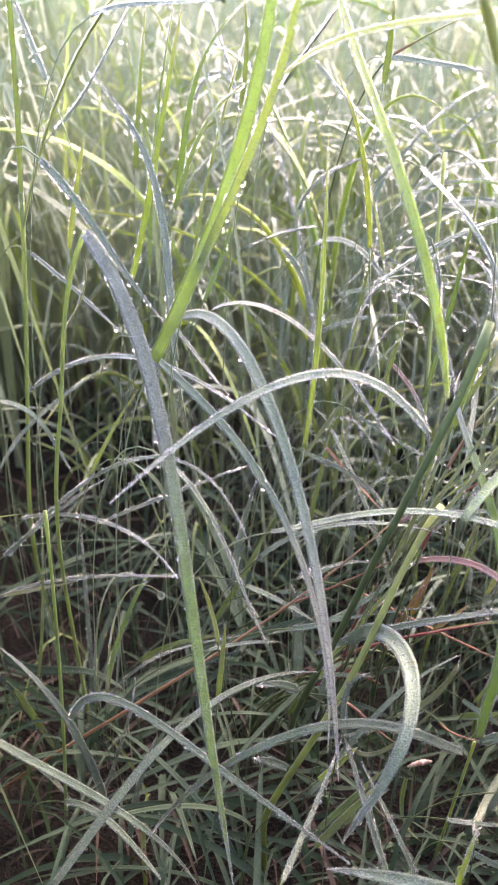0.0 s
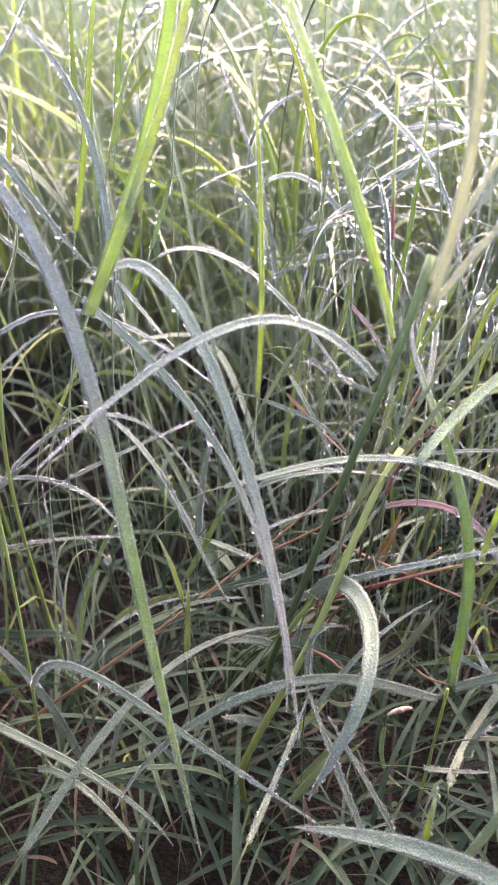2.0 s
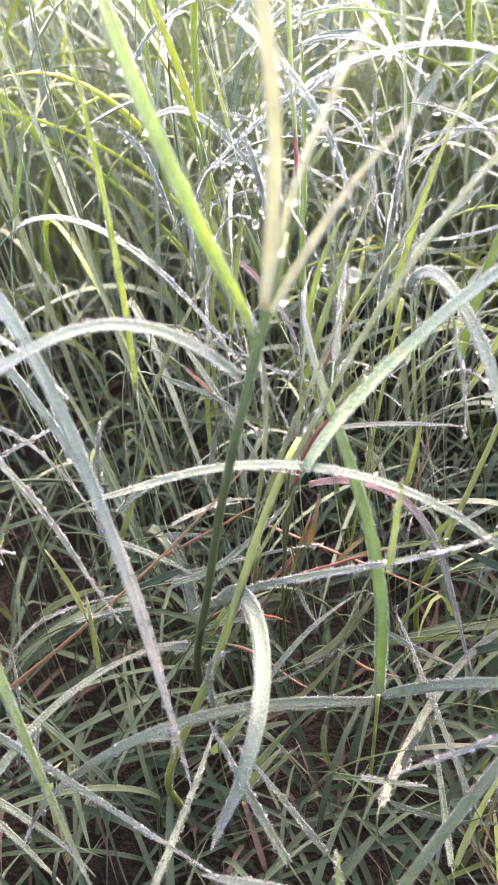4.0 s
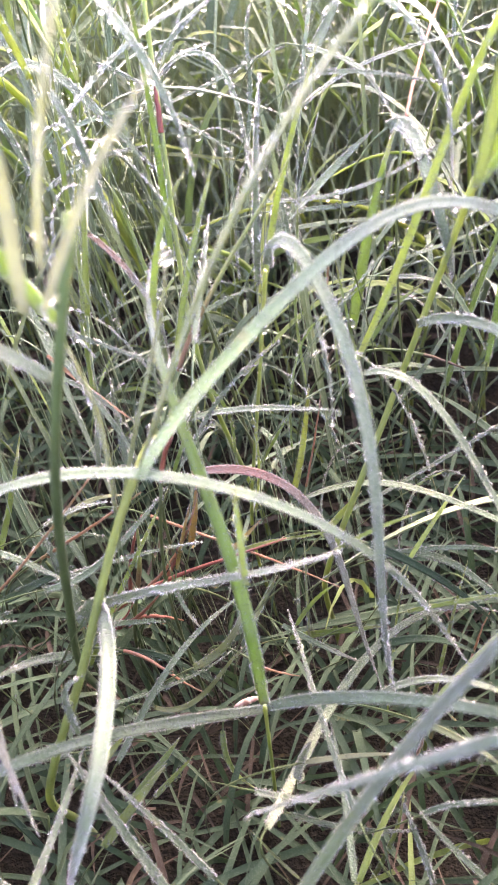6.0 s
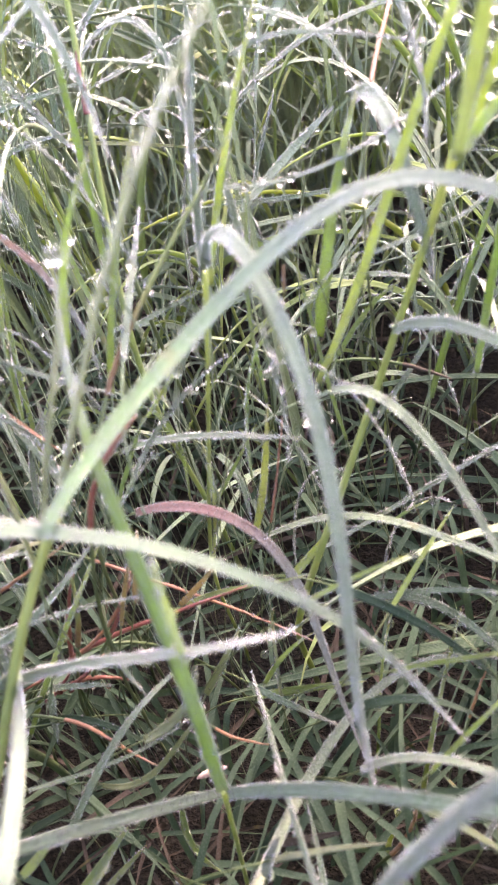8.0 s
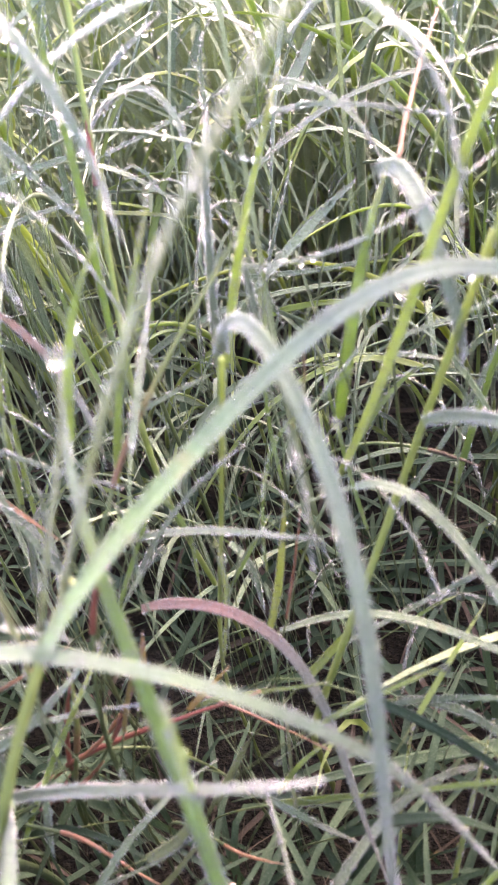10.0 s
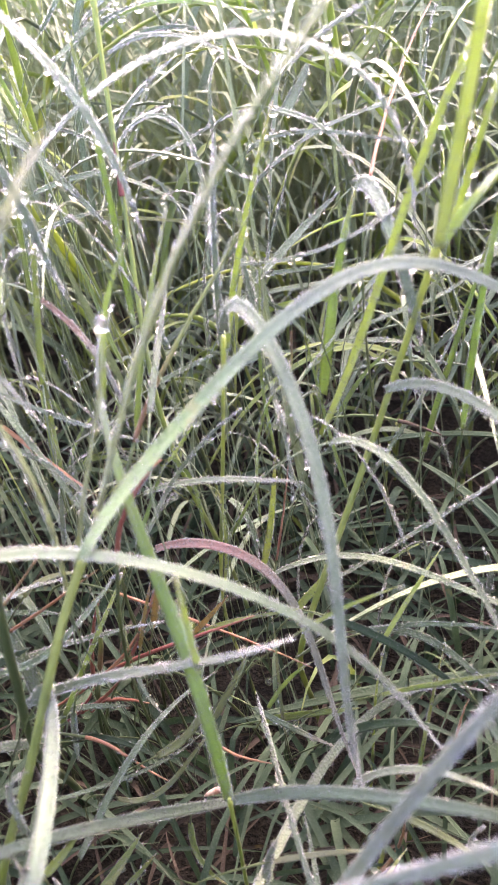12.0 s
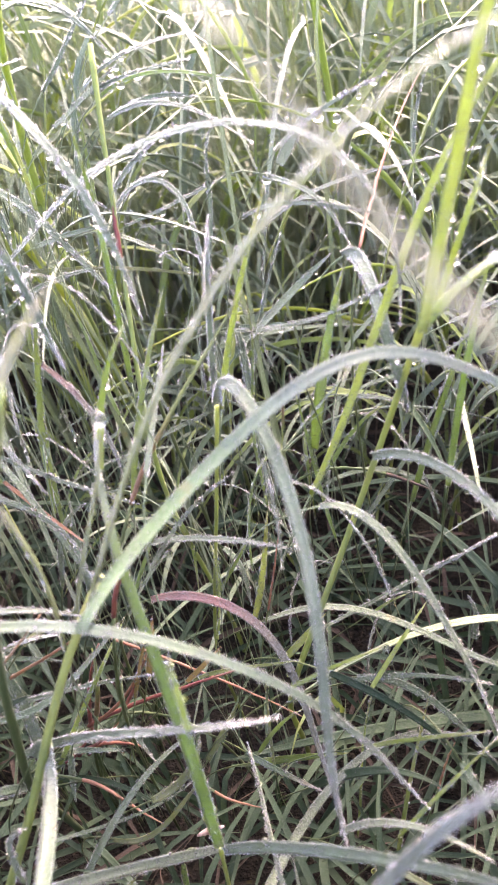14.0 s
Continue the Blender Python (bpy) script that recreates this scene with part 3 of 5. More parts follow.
leaf(None, 'silver', 0.8, (0.0605, 0.1887, 0.0601), (0.0775, 0.1911, 0.0697), (0.0892, 0.1847, 0.0855), (0.0967, 0.1759, 0.1005))
leaf(None, 'dewy', 1.7, (0.0143, 0.1450, 0.0369), (0.0229, 0.1500, 0.0495), (0.0308, 0.1558, 0.0650), (0.0456, 0.1630, 0.0693))
stalk('straw', 1.1, (-0.0755, 0.1459, 0.0093), (-0.0435, 0.1461, 0.0445), (-0.0034, 0.1476, 0.0729), (0.0283, 0.1587, 0.1063))
stalk('red', 1.1, (0.0182, 0.1680, 0.0594), (0.0281, 0.1691, 0.0664), (0.0402, 0.1706, 0.0684), (0.0515, 0.1720, 0.0725))
stalk('red', 1.0, (0.0185, 0.1680, 0.0584), (0.0195, 0.1693, 0.0662), (0.0219, 0.1706, 0.0733), (0.0257, 0.1720, 0.0801))
stalk('straw', 0.8, (0.0216, 0.1829, 0.0672), (0.0346, 0.1805, 0.0621), (0.0480, 0.1758, 0.0609), (0.0602, 0.1687, 0.0618))
stalk('straw', 0.8, (0.0029, 0.1700, 0.0704), (0.0125, 0.1685, 0.0779), (0.0220, 0.1668, 0.0858), (0.0310, 0.1650, 0.0939))
stalk('red', 1.0, (0.0352, 0.1650, 0.0964), (0.0372, 0.1660, 0.1039), (0.0407, 0.1668, 0.1089), (0.0466, 0.1680, 0.1139))
leaf(None, 'fading', 2.2, (-0.0168, 0.1603, 0.1476), (0.0024, 0.1526, 0.1673), (0.0126, 0.1368, 0.1254), (0.0190, 0.1253, 0.1290), (0.0231, 0.1166, 0.1018), (0.0250, 0.1103, 0.0836))
leaf(None, 'lime', 2.9, (-0.0187, 0.1544, 0.1423), (-0.0081, 0.1612, 0.1634), (0.0008, 0.1660, 0.1857), (0.0040, 0.1665, 0.2107), ext=0.030)
leaf(None, 'lime', 2.2, (-0.0104, 0.1600, 0.1592), (-0.0021, 0.1578, 0.1756), (0.0068, 0.1553, 0.1921), (0.0109, 0.1520, 0.2097), ext=0.020)
leaf(None, 'fading', 1.7, (-0.0284, 0.1750, 0.1355), (-0.0093, 0.1598, 0.1299), (0.0095, 0.1454, 0.1270), (0.0229, 0.1247, 0.1087), (0.0226, 0.1125, 0.0880), drops=[(0.47, 1.0)])
leaf(None, 'silver', 1.9, (-0.0223, 0.1800, 0.1295), (-0.0258, 0.1862, 0.1436), (-0.0245, 0.1948, 0.1646), (-0.0321, 0.2001, 0.1752), (-0.0468, 0.2070, 0.1859))
leaf(None, 'silver', 1.5, (-0.0417, 0.1650, 0.1780), (-0.0318, 0.1626, 0.1696), (-0.0263, 0.1603, 0.1580), (-0.0172, 0.1580, 0.1491))
leaf(None, 'silver', 1.2, (-0.0676, 0.1960, 0.1091), (-0.0525, 0.1873, 0.1242), (-0.0296, 0.1789, 0.1394), (-0.0099, 0.1638, 0.1326), (0.0071, 0.1469, 0.1321))
leaf(None, 'silver', 1.1, (-0.0152, 0.1490, 0.1227), (-0.0041, 0.1475, 0.1136), (-0.0017, 0.1442, 0.0979), (0.0064, 0.1387, 0.0876))
leaf(None, 'silver', 1.0, (-0.0720, 0.1900, 0.0735), (-0.0514, 0.1772, 0.0876), (-0.0293, 0.1628, 0.0988), (-0.0123, 0.1400, 0.1009))
leaf(None, 'silver', 0.9, (-0.0761, 0.1750, 0.0568), (-0.0582, 0.1686, 0.0722), (-0.0367, 0.1602, 0.0829), (-0.0163, 0.1500, 0.0929))
leaf(None, 'dewy', 1.7, (-0.0273, 0.0966, 0.0585), (-0.0148, 0.1108, 0.0751), (-0.0047, 0.1279, 0.0901), (0.0162, 0.1437, 0.0770))
leaf(None, 'silver', 1.3, (-0.0499, 0.1700, 0.0212), (-0.0496, 0.1730, 0.0415), (-0.0503, 0.1763, 0.0616), (-0.0505, 0.1800, 0.0819))
leaf(None, 'silver', 1.6, (-0.0029, 0.2500, 0.0966), (-0.0028, 0.2560, 0.1188), (-0.0108, 0.2624, 0.1397), (-0.0185, 0.2690, 0.1601))
leaf(None, 'silver', 1.3, (-0.0162, 0.1914, 0.1376), (-0.0035, 0.1902, 0.1458), (0.0126, 0.1866, 0.1335), (0.0179, 0.1818, 0.1247), (0.0275, 0.1744, 0.1160))
leaf(None, 'lime', 1.2, (0.0087, 0.1680, 0.1171), (0.0118, 0.1691, 0.1388), (0.0123, 0.1704, 0.1607), (0.0124, 0.1720, 0.1826), drops=[(0.39, 0.75)])
leaf(None, 'lime', 1.4, (0.0168, 0.2100, 0.1471), (0.0166, 0.2070, 0.1612), (0.0156, 0.2038, 0.1752), (0.0099, 0.2000, 0.1881))
leaf(None, 'lime', 1.9, (0.0023, 0.1800, 0.1907), (0.0129, 0.1713, 0.2011), (0.0276, 0.1615, 0.2029), (0.0393, 0.1500, 0.2060), ext=0.020)
leaf(None, 'silver', 1.6, (-0.0015, 0.2000, 0.1851), (0.0029, 0.1953, 0.1913), (0.0074, 0.1904, 0.1968), (0.0120, 0.1850, 0.2022))
leaf(None, 'pale', 1.8, (0.0410, 0.1500, 0.1991), (0.0398, 0.1436, 0.2041), (0.0386, 0.1371, 0.2086), (0.0375, 0.1300, 0.2128), ext=0.020, twist=(-16, -86))
leaf(None, 'dewy', 1.2, (0.0230, 0.1300, 0.0760), (0.0236, 0.1306, 0.0808), (0.0219, 0.1312, 0.0882), (0.0279, 0.1320, 0.0900))
leaf(None, 'silver', 1.6, (0.0351, 0.1150, 0.0519), (0.0309, 0.1183, 0.0617), (0.0275, 0.1216, 0.0716), (0.0236, 0.1250, 0.0814))
leaf(None, 'silver', 1.2, (0.0406, 0.1200, 0.0465), (0.0367, 0.1216, 0.0555), (0.0323, 0.1232, 0.0641), (0.0276, 0.1250, 0.0729))
leaf(None, 'silver', 1.5, (0.0166, 0.1000, 0.0675), (0.0186, 0.1103, 0.0675), (0.0210, 0.1203, 0.0695), (0.0230, 0.1300, 0.0728))
leaf(None, 'silver', 0.5, (0.0649, 0.1700, 0.1246), (0.0656, 0.1673, 0.1199), (0.0666, 0.1646, 0.1151), (0.0659, 0.1620, 0.1103))
leaf(None, 'lime', 0.5, (0.0431, 0.1830, 0.0660), (0.0454, 0.1836, 0.0750), (0.0477, 0.1842, 0.0838), (0.0471, 0.1850, 0.0933))
leaf(None, 'silver', 0.7, (0.0368, 0.1800, 0.0906), (0.0421, 0.1816, 0.0984), (0.0470, 0.1830, 0.1040), (0.0553, 0.1850, 0.1084), drops=[(0.24, 0.5)])
leaf(None, 'silver', 0.7, (0.0181, 0.1800, 0.1201), (0.0250, 0.1793, 0.1153), (0.0324, 0.1787, 0.1118), (0.0403, 0.1780, 0.1089))
leaf(None, 'dewy', 1.2, (0.0312, 0.1900, 0.0860), (0.0424, 0.1847, 0.0947), (0.0543, 0.1780, 0.0999), (0.0656, 0.1700, 0.1057), drops=[(1.0, 0.55)])
leaf(None, 'dewy', 1.3, (0.0676, 0.1500, 0.0555), (0.0741, 0.1469, 0.0671), (0.0828, 0.1433, 0.0750), (0.0935, 0.1350, 0.0774))
leaf(None, 'dewy', 1.5, (0.0694, 0.1800, 0.0575), (0.0815, 0.1754, 0.0651), (0.0870, 0.1713, 0.0579), (0.0953, 0.1650, 0.0509), drops=[(0.43, 0.55)])
leaf(None, 'lime', 1.2, (0.0635, 0.1550, 0.0027), (0.0663, 0.1550, 0.0131), (0.0689, 0.1550, 0.0235), (0.0712, 0.1550, 0.0340))
leaf(None, 'green', 1.4, (0.0887, 0.2000, 0.0875), (0.0913, 0.1974, 0.1063), (0.0943, 0.1943, 0.1251), (0.0984, 0.1900, 0.1434))
leaf(None, 'green', 2.2, (0.0635, 0.2100, 0.0897), (0.0675, 0.2072, 0.1060), (0.0710, 0.2041, 0.1222), (0.0770, 0.2000, 0.1376))
leaf(None, 'green', 1.3, (0.0318, 0.2100, 0.1093), (0.0352, 0.2074, 0.1288), (0.0390, 0.2044, 0.1482), (0.0406, 0.2000, 0.1679))
leaf(None, 'green', 1.4, (0.0337, 0.1900, 0.0986), (0.0386, 0.1886, 0.1146), (0.0451, 0.1870, 0.1297), (0.0523, 0.1850, 0.1445))
leaf(None, 'lime', 1.5, (0.0509, 0.2000, 0.1094), (0.0546, 0.2014, 0.1233), (0.0600, 0.2030, 0.1366), (0.0660, 0.2050, 0.1495))
leaf(None, 'silver', 1.5, (0.0483, 0.2050, 0.1060), (0.0512, 0.2036, 0.1200), (0.0532, 0.2020, 0.1340), (0.0574, 0.2000, 0.1477))
stalk('red', 1.2, (0.0143, 0.1660, 0.0530), (0.0207, 0.1668, 0.0561), (0.0217, 0.1670, 0.0563), (0.0276, 0.1680, 0.0523))
stalk('red', 0.9, (0.0187, 0.1680, 0.0594), (0.0146, 0.1673, 0.0566), (0.0106, 0.1667, 0.0543), (0.0062, 0.1660, 0.0521))
stalk('straw', 0.8, (0.0196, 0.1680, 0.0603), (0.0290, 0.1687, 0.0671), (0.0346, 0.1693, 0.0771), (0.0385, 0.1700, 0.0877))
leaf(None, 'lime', 1.7, (-0.0404, 0.2050, 0.1372), (-0.0330, 0.2036, 0.1582), (-0.0284, 0.2020, 0.1800), (-0.0218, 0.2000, 0.2012))
leaf(None, 'green', 1.6, (-0.0310, 0.2150, 0.1541), (-0.0259, 0.2120, 0.1707), (-0.0252, 0.2087, 0.1900), (-0.0094, 0.2050, 0.2006))
leaf(None, 'green', 1.6, (-0.0267, 0.2000, 0.1577), (-0.0213, 0.1969, 0.1695), (-0.0177, 0.1936, 0.1822), (-0.0053, 0.1900, 0.1881))
leaf(None, 'green', 1.2, (-0.0292, 0.2200, 0.1350), (-0.0251, 0.2172, 0.1548), (-0.0188, 0.2139, 0.1746), (-0.0113, 0.2100, 0.1933))
leaf(None, 'green', 1.7, (-0.0474, 0.2350, 0.1562), (-0.0445, 0.2320, 0.1702), (-0.0414, 0.2288, 0.1842), (-0.0380, 0.2250, 0.1981))
leaf(None, 'dewy', 1.3, (-0.0640, 0.2250, 0.1682), (-0.0531, 0.2221, 0.1769), (-0.0459, 0.2187, 0.1887), (-0.0377, 0.2150, 0.1993))
leaf(None, 'lime', 2.4, (-0.0555, 0.2050, 0.1450), (-0.0531, 0.2050, 0.1540), (-0.0511, 0.2050, 0.1633), (-0.0483, 0.2050, 0.1722))
leaf(None, 'dewy', 0.9, (-0.0590, 0.1900, 0.1496), (-0.0491, 0.1837, 0.1467), (-0.0398, 0.1771, 0.1435), (-0.0307, 0.1700, 0.1403))
leaf(None, 'dewy', 1.3, (-0.0731, 0.1850, 0.0923), (-0.0663, 0.1882, 0.1056), (-0.0548, 0.1914, 0.1125), (-0.0433, 0.1950, 0.1204))
leaf(None, 'dewy', 1.2, (-0.0706, 0.1850, 0.1123), (-0.0577, 0.1832, 0.1132), (-0.0568, 0.1820, 0.1051), (-0.0507, 0.1800, 0.0963))
leaf(None, 'silver', 0.9, (-0.0389, 0.1700, 0.0912), (-0.0266, 0.1670, 0.0998), (-0.0142, 0.1638, 0.1084), (-0.0015, 0.1600, 0.1167))
leaf(None, 'lime', 1.2, (-0.0507, 0.1900, 0.0899), (-0.0466, 0.1916, 0.0981), (-0.0428, 0.1932, 0.1058), (-0.0374, 0.1950, 0.1132))
leaf(None, 'silver', 0.9, (-0.0430, 0.1650, 0.0351), (-0.0343, 0.1636, 0.0536), (-0.0207, 0.1622, 0.0622), (-0.0028, 0.1600, 0.0698))
leaf(None, 'dewy', 2.0, (-0.0351, 0.1400, 0.0262), (-0.0369, 0.1387, 0.0457), (-0.0398, 0.1372, 0.0657), (-0.0535, 0.1350, 0.0809))
leaf(None, 'dewy', 2.1, (-0.0587, 0.1350, 0.0504), (-0.0425, 0.1298, 0.0474), (-0.0152, 0.1215, 0.0509), (-0.0048, 0.1150, 0.0393))
leaf(None, 'dewy', 1.6, (-0.0378, 0.1250, 0.0456), (-0.0262, 0.1216, 0.0517), (-0.0195, 0.1174, 0.0453), (-0.0100, 0.1120, 0.0406))
leaf(None, 'dewy', 0.9, (-0.0404, 0.1480, 0.0174), (-0.0360, 0.1486, 0.0322), (-0.0301, 0.1492, 0.0459), (-0.0280, 0.1500, 0.0613))
leaf(None, 'deep', 2.5, (-0.0560, 0.1600, 0.0175), (-0.0587, 0.1569, 0.0306), (-0.0613, 0.1536, 0.0436), (-0.0638, 0.1500, 0.0565))
leaf(None, 'silver', 1.1, (-0.0061, 0.2450, 0.1440), (-0.0026, 0.2450, 0.1536), (0.0074, 0.2450, 0.1584), (0.0170, 0.2450, 0.1595))
leaf(None, 'silver', 1.8, (0.0003, 0.2340, 0.1387), (0.0134, 0.2306, 0.1475), (0.0214, 0.2260, 0.1273), (0.0303, 0.2220, 0.1208), drops=[(0.62, 0.90), (0.70, 0.90)])
leaf(None, 'silver', 1.4, (0.0284, 0.2400, 0.1336), (0.0330, 0.2385, 0.1393), (0.0392, 0.2368, 0.1434), (0.0452, 0.2350, 0.1473))
leaf(None, 'silver', 1.1, (0.0300, 0.2400, 0.1314), (0.0328, 0.2385, 0.1354), (0.0372, 0.2368, 0.1377), (0.0418, 0.2350, 0.1385), drops=[(0.30, 0.70)])
leaf(None, 'silver', 1.1, (0.0159, 0.2550, 0.1665), (0.0233, 0.2534, 0.1676), (0.0283, 0.2517, 0.1613), (0.0320, 0.2500, 0.1559))
leaf(None, 'silver', 0.9, (0.0007, 0.2300, 0.1842), (0.0064, 0.2267, 0.1794), (0.0115, 0.2233, 0.1740), (0.0180, 0.2200, 0.1704))
leaf(None, 'dewy', 1.6, (0.0167, 0.2400, 0.1839), (0.0248, 0.2368, 0.1835), (0.0326, 0.2335, 0.1832), (0.0406, 0.2300, 0.1823))
leaf(None, 'green', 1.8, (0.0161, 0.2350, 0.1785), (0.0174, 0.2319, 0.1850), (0.0179, 0.2285, 0.1917), (0.0188, 0.2250, 0.1982))
leaf(None, 'silver', 1.3, (-0.0088, 0.2350, 0.1365), (-0.0009, 0.2333, 0.1318), (-0.0014, 0.2316, 0.1213), (0.0012, 0.2300, 0.1135))
leaf(None, 'silver', 1.1, (-0.0188, 0.2400, 0.1351), (-0.0132, 0.2400, 0.1382), (-0.0070, 0.2400, 0.1405), (-0.0006, 0.2400, 0.1414))
stalk('rust', 0.8, (0.0185, 0.2350, 0.1854), (0.0232, 0.2318, 0.1887), (0.0279, 0.2286, 0.1917), (0.0329, 0.2250, 0.1942))
leaf(None, 'green', 0.4, (-0.0263, 0.1301, 0.0763), (-0.0233, 0.1281, 0.1023), (-0.0163, 0.1251, 0.1153), (-0.0103, 0.1241, 0.1103), drops=[(1.0, 0.75)])
leaf(None, 'green', 0.4, (-0.0253, 0.1743, 0.0784), (-0.0283, 0.1723, 0.1044), (-0.0353, 0.1693, 0.1174), (-0.0413, 0.1683, 0.1124), drops=[(1.0, 0.5)])
leaf(None, 'green', 0.4, (-0.0329, 0.1392, 0.0711), (-0.0299, 0.1372, 0.0971), (-0.0229, 0.1342, 0.1101), (-0.0169, 0.1332, 0.1051), drops=[(1.0, 0.5)])
leaf(None, 'silver', 0.4, (0.0576, 0.2108, 0.0509), (0.0546, 0.2088, 0.0769), (0.0476, 0.2058, 0.0899), (0.0416, 0.2048, 0.0849), drops=[(1.0, 0.5)])
leaf(None, 'silver', 0.4, (0.0673, 0.1994, 0.0305), (0.0703, 0.1974, 0.0565), (0.0773, 0.1944, 0.0695), (0.0833, 0.1934, 0.0645), drops=[(1.0, 0.55)])
leaf(None, 'silver', 0.4, (0.0776, 0.1846, 0.0759), (0.0746, 0.1826, 0.1019), (0.0676, 0.1796, 0.1149), (0.0616, 0.1786, 0.1099), drops=[(1.0, 0.5)])
leaf(None, 'silver', 0.4, (0.0349, 0.2407, 0.0817), (0.0379, 0.2387, 0.1077), (0.0449, 0.2357, 0.1207), (0.0509, 0.2347, 0.1157), drops=[(1.0, 0.5)])
leaf(None, 'green', 0.4, (0.0913, 0.2320, 0.1148), (0.0883, 0.2300, 0.1408), (0.0813, 0.2270, 0.1538), (0.0753, 0.2260, 0.1488), drops=[(1.0, 0.7)])
leaf(None, 'green', 0.4, (0.1054, 0.2126, 0.1078), (0.1024, 0.2106, 0.1338), (0.0954, 0.2076, 0.1468), (0.0894, 0.2066, 0.1418), drops=[(1.0, 0.75)])
leaf(None, 'green', 0.4, (0.0520, 0.1885, 0.0793), (0.0550, 0.1865, 0.1053), (0.0620, 0.1835, 0.1183), (0.0680, 0.1825, 0.1133), drops=[(1.0, 0.6)])
leaf(None, 'silver', 0.4, (0.0147, 0.1935, 0.1041), (0.0177, 0.1915, 0.1301), (0.0247, 0.1885, 0.1431), (0.0307, 0.1875, 0.1381), drops=[(1.0, 0.7)])
leaf(None, 'silver', 0.4, (0.0511, 0.2417, 0.0864), (0.0481, 0.2397, 0.1124), (0.0411, 0.2367, 0.1254), (0.0351, 0.2357, 0.1204), drops=[(1.0, 0.6)])
leaf(None, 'silver', 0.4, (0.0403, 0.2028, 0.1069), (0.0373, 0.2008, 0.1329), (0.0303, 0.1978, 0.1459), (0.0243, 0.1968, 0.1409), drops=[(1.0, 0.5)])
leaf(None, 'silver', 0.4, (0.0489, 0.2087, 0.0298), (0.0519, 0.2067, 0.0558), (0.0589, 0.2037, 0.0688), (0.0649, 0.2027, 0.0638), drops=[(1.0, 0.5)])
leaf(None, 'silver', 0.4, (0.0850, 0.2235, 0.0560), (0.0820, 0.2215, 0.0820), (0.0750, 0.2185, 0.0950), (0.0690, 0.2175, 0.0900), drops=[(1.0, 0.5)])
leaf(None, 'silver', 0.4, (0.0261, 0.2035, 0.0734), (0.0231, 0.2015, 0.0994), (0.0161, 0.1985, 0.1124), (0.0101, 0.1975, 0.1074), drops=[(1.0, 0.5)])
leaf(None, 'silver', 0.4, (0.0104, 0.2042, 0.1090), (0.0134, 0.2022, 0.1350), (0.0204, 0.1992, 0.1480), (0.0264, 0.1982, 0.1430), drops=[(1.0, 0.75)])


# leaves of the sward between and behind them
leaf(None, 'lime', 0.9, (0.0187, 0.2250, 0.1390), (0.0175, 0.2283, 0.1440), (0.0159, 0.2317, 0.1489), (0.0137, 0.2350, 0.1536))
leaf(None, 'dewy', 0.9, (0.0207, 0.2400, 0.1478), (0.0249, 0.2451, 0.1497), (0.0289, 0.2501, 0.1521), (0.0335, 0.2550, 0.1536))
leaf(None, 'green', 0.9, (0.0266, 0.2500, 0.1479), (0.0343, 0.2479, 0.1532), (0.0440, 0.2455, 0.1555), (0.0528, 0.2427, 0.1510), (0.0617, 0.2400, 0.1502), drops=[(0.20, 0.79)])
leaf(None, 'silver', 1.0, (0.0296, 0.2450, 0.1459), (0.0364, 0.2429, 0.1498), (0.0455, 0.2407, 0.1514), (0.0523, 0.2378, 0.1459), (0.0586, 0.2350, 0.1417))
leaf(None, 'silver', 0.8, (0.0268, 0.2450, 0.1231), (0.0333, 0.2462, 0.1250), (0.0402, 0.2474, 0.1254), (0.0462, 0.2487, 0.1299), (0.0531, 0.2500, 0.1297), drops=[(0.30, 0.83)])
leaf(None, 'dewy', 0.9, (0.0435, 0.2350, 0.1123), (0.0438, 0.2386, 0.1208), (0.0505, 0.2422, 0.1264), (0.0417, 0.2462, 0.1385), (0.0512, 0.2500, 0.1419), drops=[(0.60, 0.81)])
leaf(None, 'silver', 0.7, (0.0134, 0.2500, 0.1315), (0.0181, 0.2469, 0.1312), (0.0225, 0.2435, 0.1304), (0.0268, 0.2400, 0.1293), drops=[(0.10, 0.72)])
leaf(None, 'dewy', 0.9, (0.0253, 0.2400, 0.1244), (0.0314, 0.2384, 0.1232), (0.0367, 0.2367, 0.1201), (0.0413, 0.2350, 0.1162))
leaf(None, 'pale', 1.0, (-0.0075, 0.2600, 0.1062), (0.0058, 0.2577, 0.1068), (0.0192, 0.2554, 0.1089), (0.0323, 0.2527, 0.1059), (0.0455, 0.2500, 0.1048))
leaf(None, 'stem', 0.7, (-0.0027, 0.2600, 0.1018), (-0.0006, 0.2697, 0.1170), (0.0018, 0.2797, 0.1319), (0.0031, 0.2900, 0.1467))
leaf(None, 'green', 0.9, (0.0222, 0.2400, 0.1120), (0.0189, 0.2499, 0.1247), (0.0186, 0.2600, 0.1377), (0.0154, 0.2700, 0.1503))
leaf(None, 'silver', 0.8, (0.0652, 0.2200, 0.1468), (0.0694, 0.2189, 0.1510), (0.0742, 0.2177, 0.1544), (0.0797, 0.2164, 0.1567), (0.0850, 0.2150, 0.1591), drops=[(0.45, 0.94)])
leaf(None, 'silver', 1.0, (0.0594, 0.2350, 0.1356), (0.0640, 0.2327, 0.1344), (0.0704, 0.2304, 0.1344), (0.0722, 0.2276, 0.1287), (0.0745, 0.2250, 0.1246), drops=[(0.03, 0.95)])
leaf(None, 'silver', 0.9, (0.0485, 0.2500, 0.1129), (0.0575, 0.2475, 0.1194), (0.0646, 0.2451, 0.1298), (0.0778, 0.2419, 0.1297), (0.0877, 0.2386, 0.1329), (0.0985, 0.2350, 0.1355))
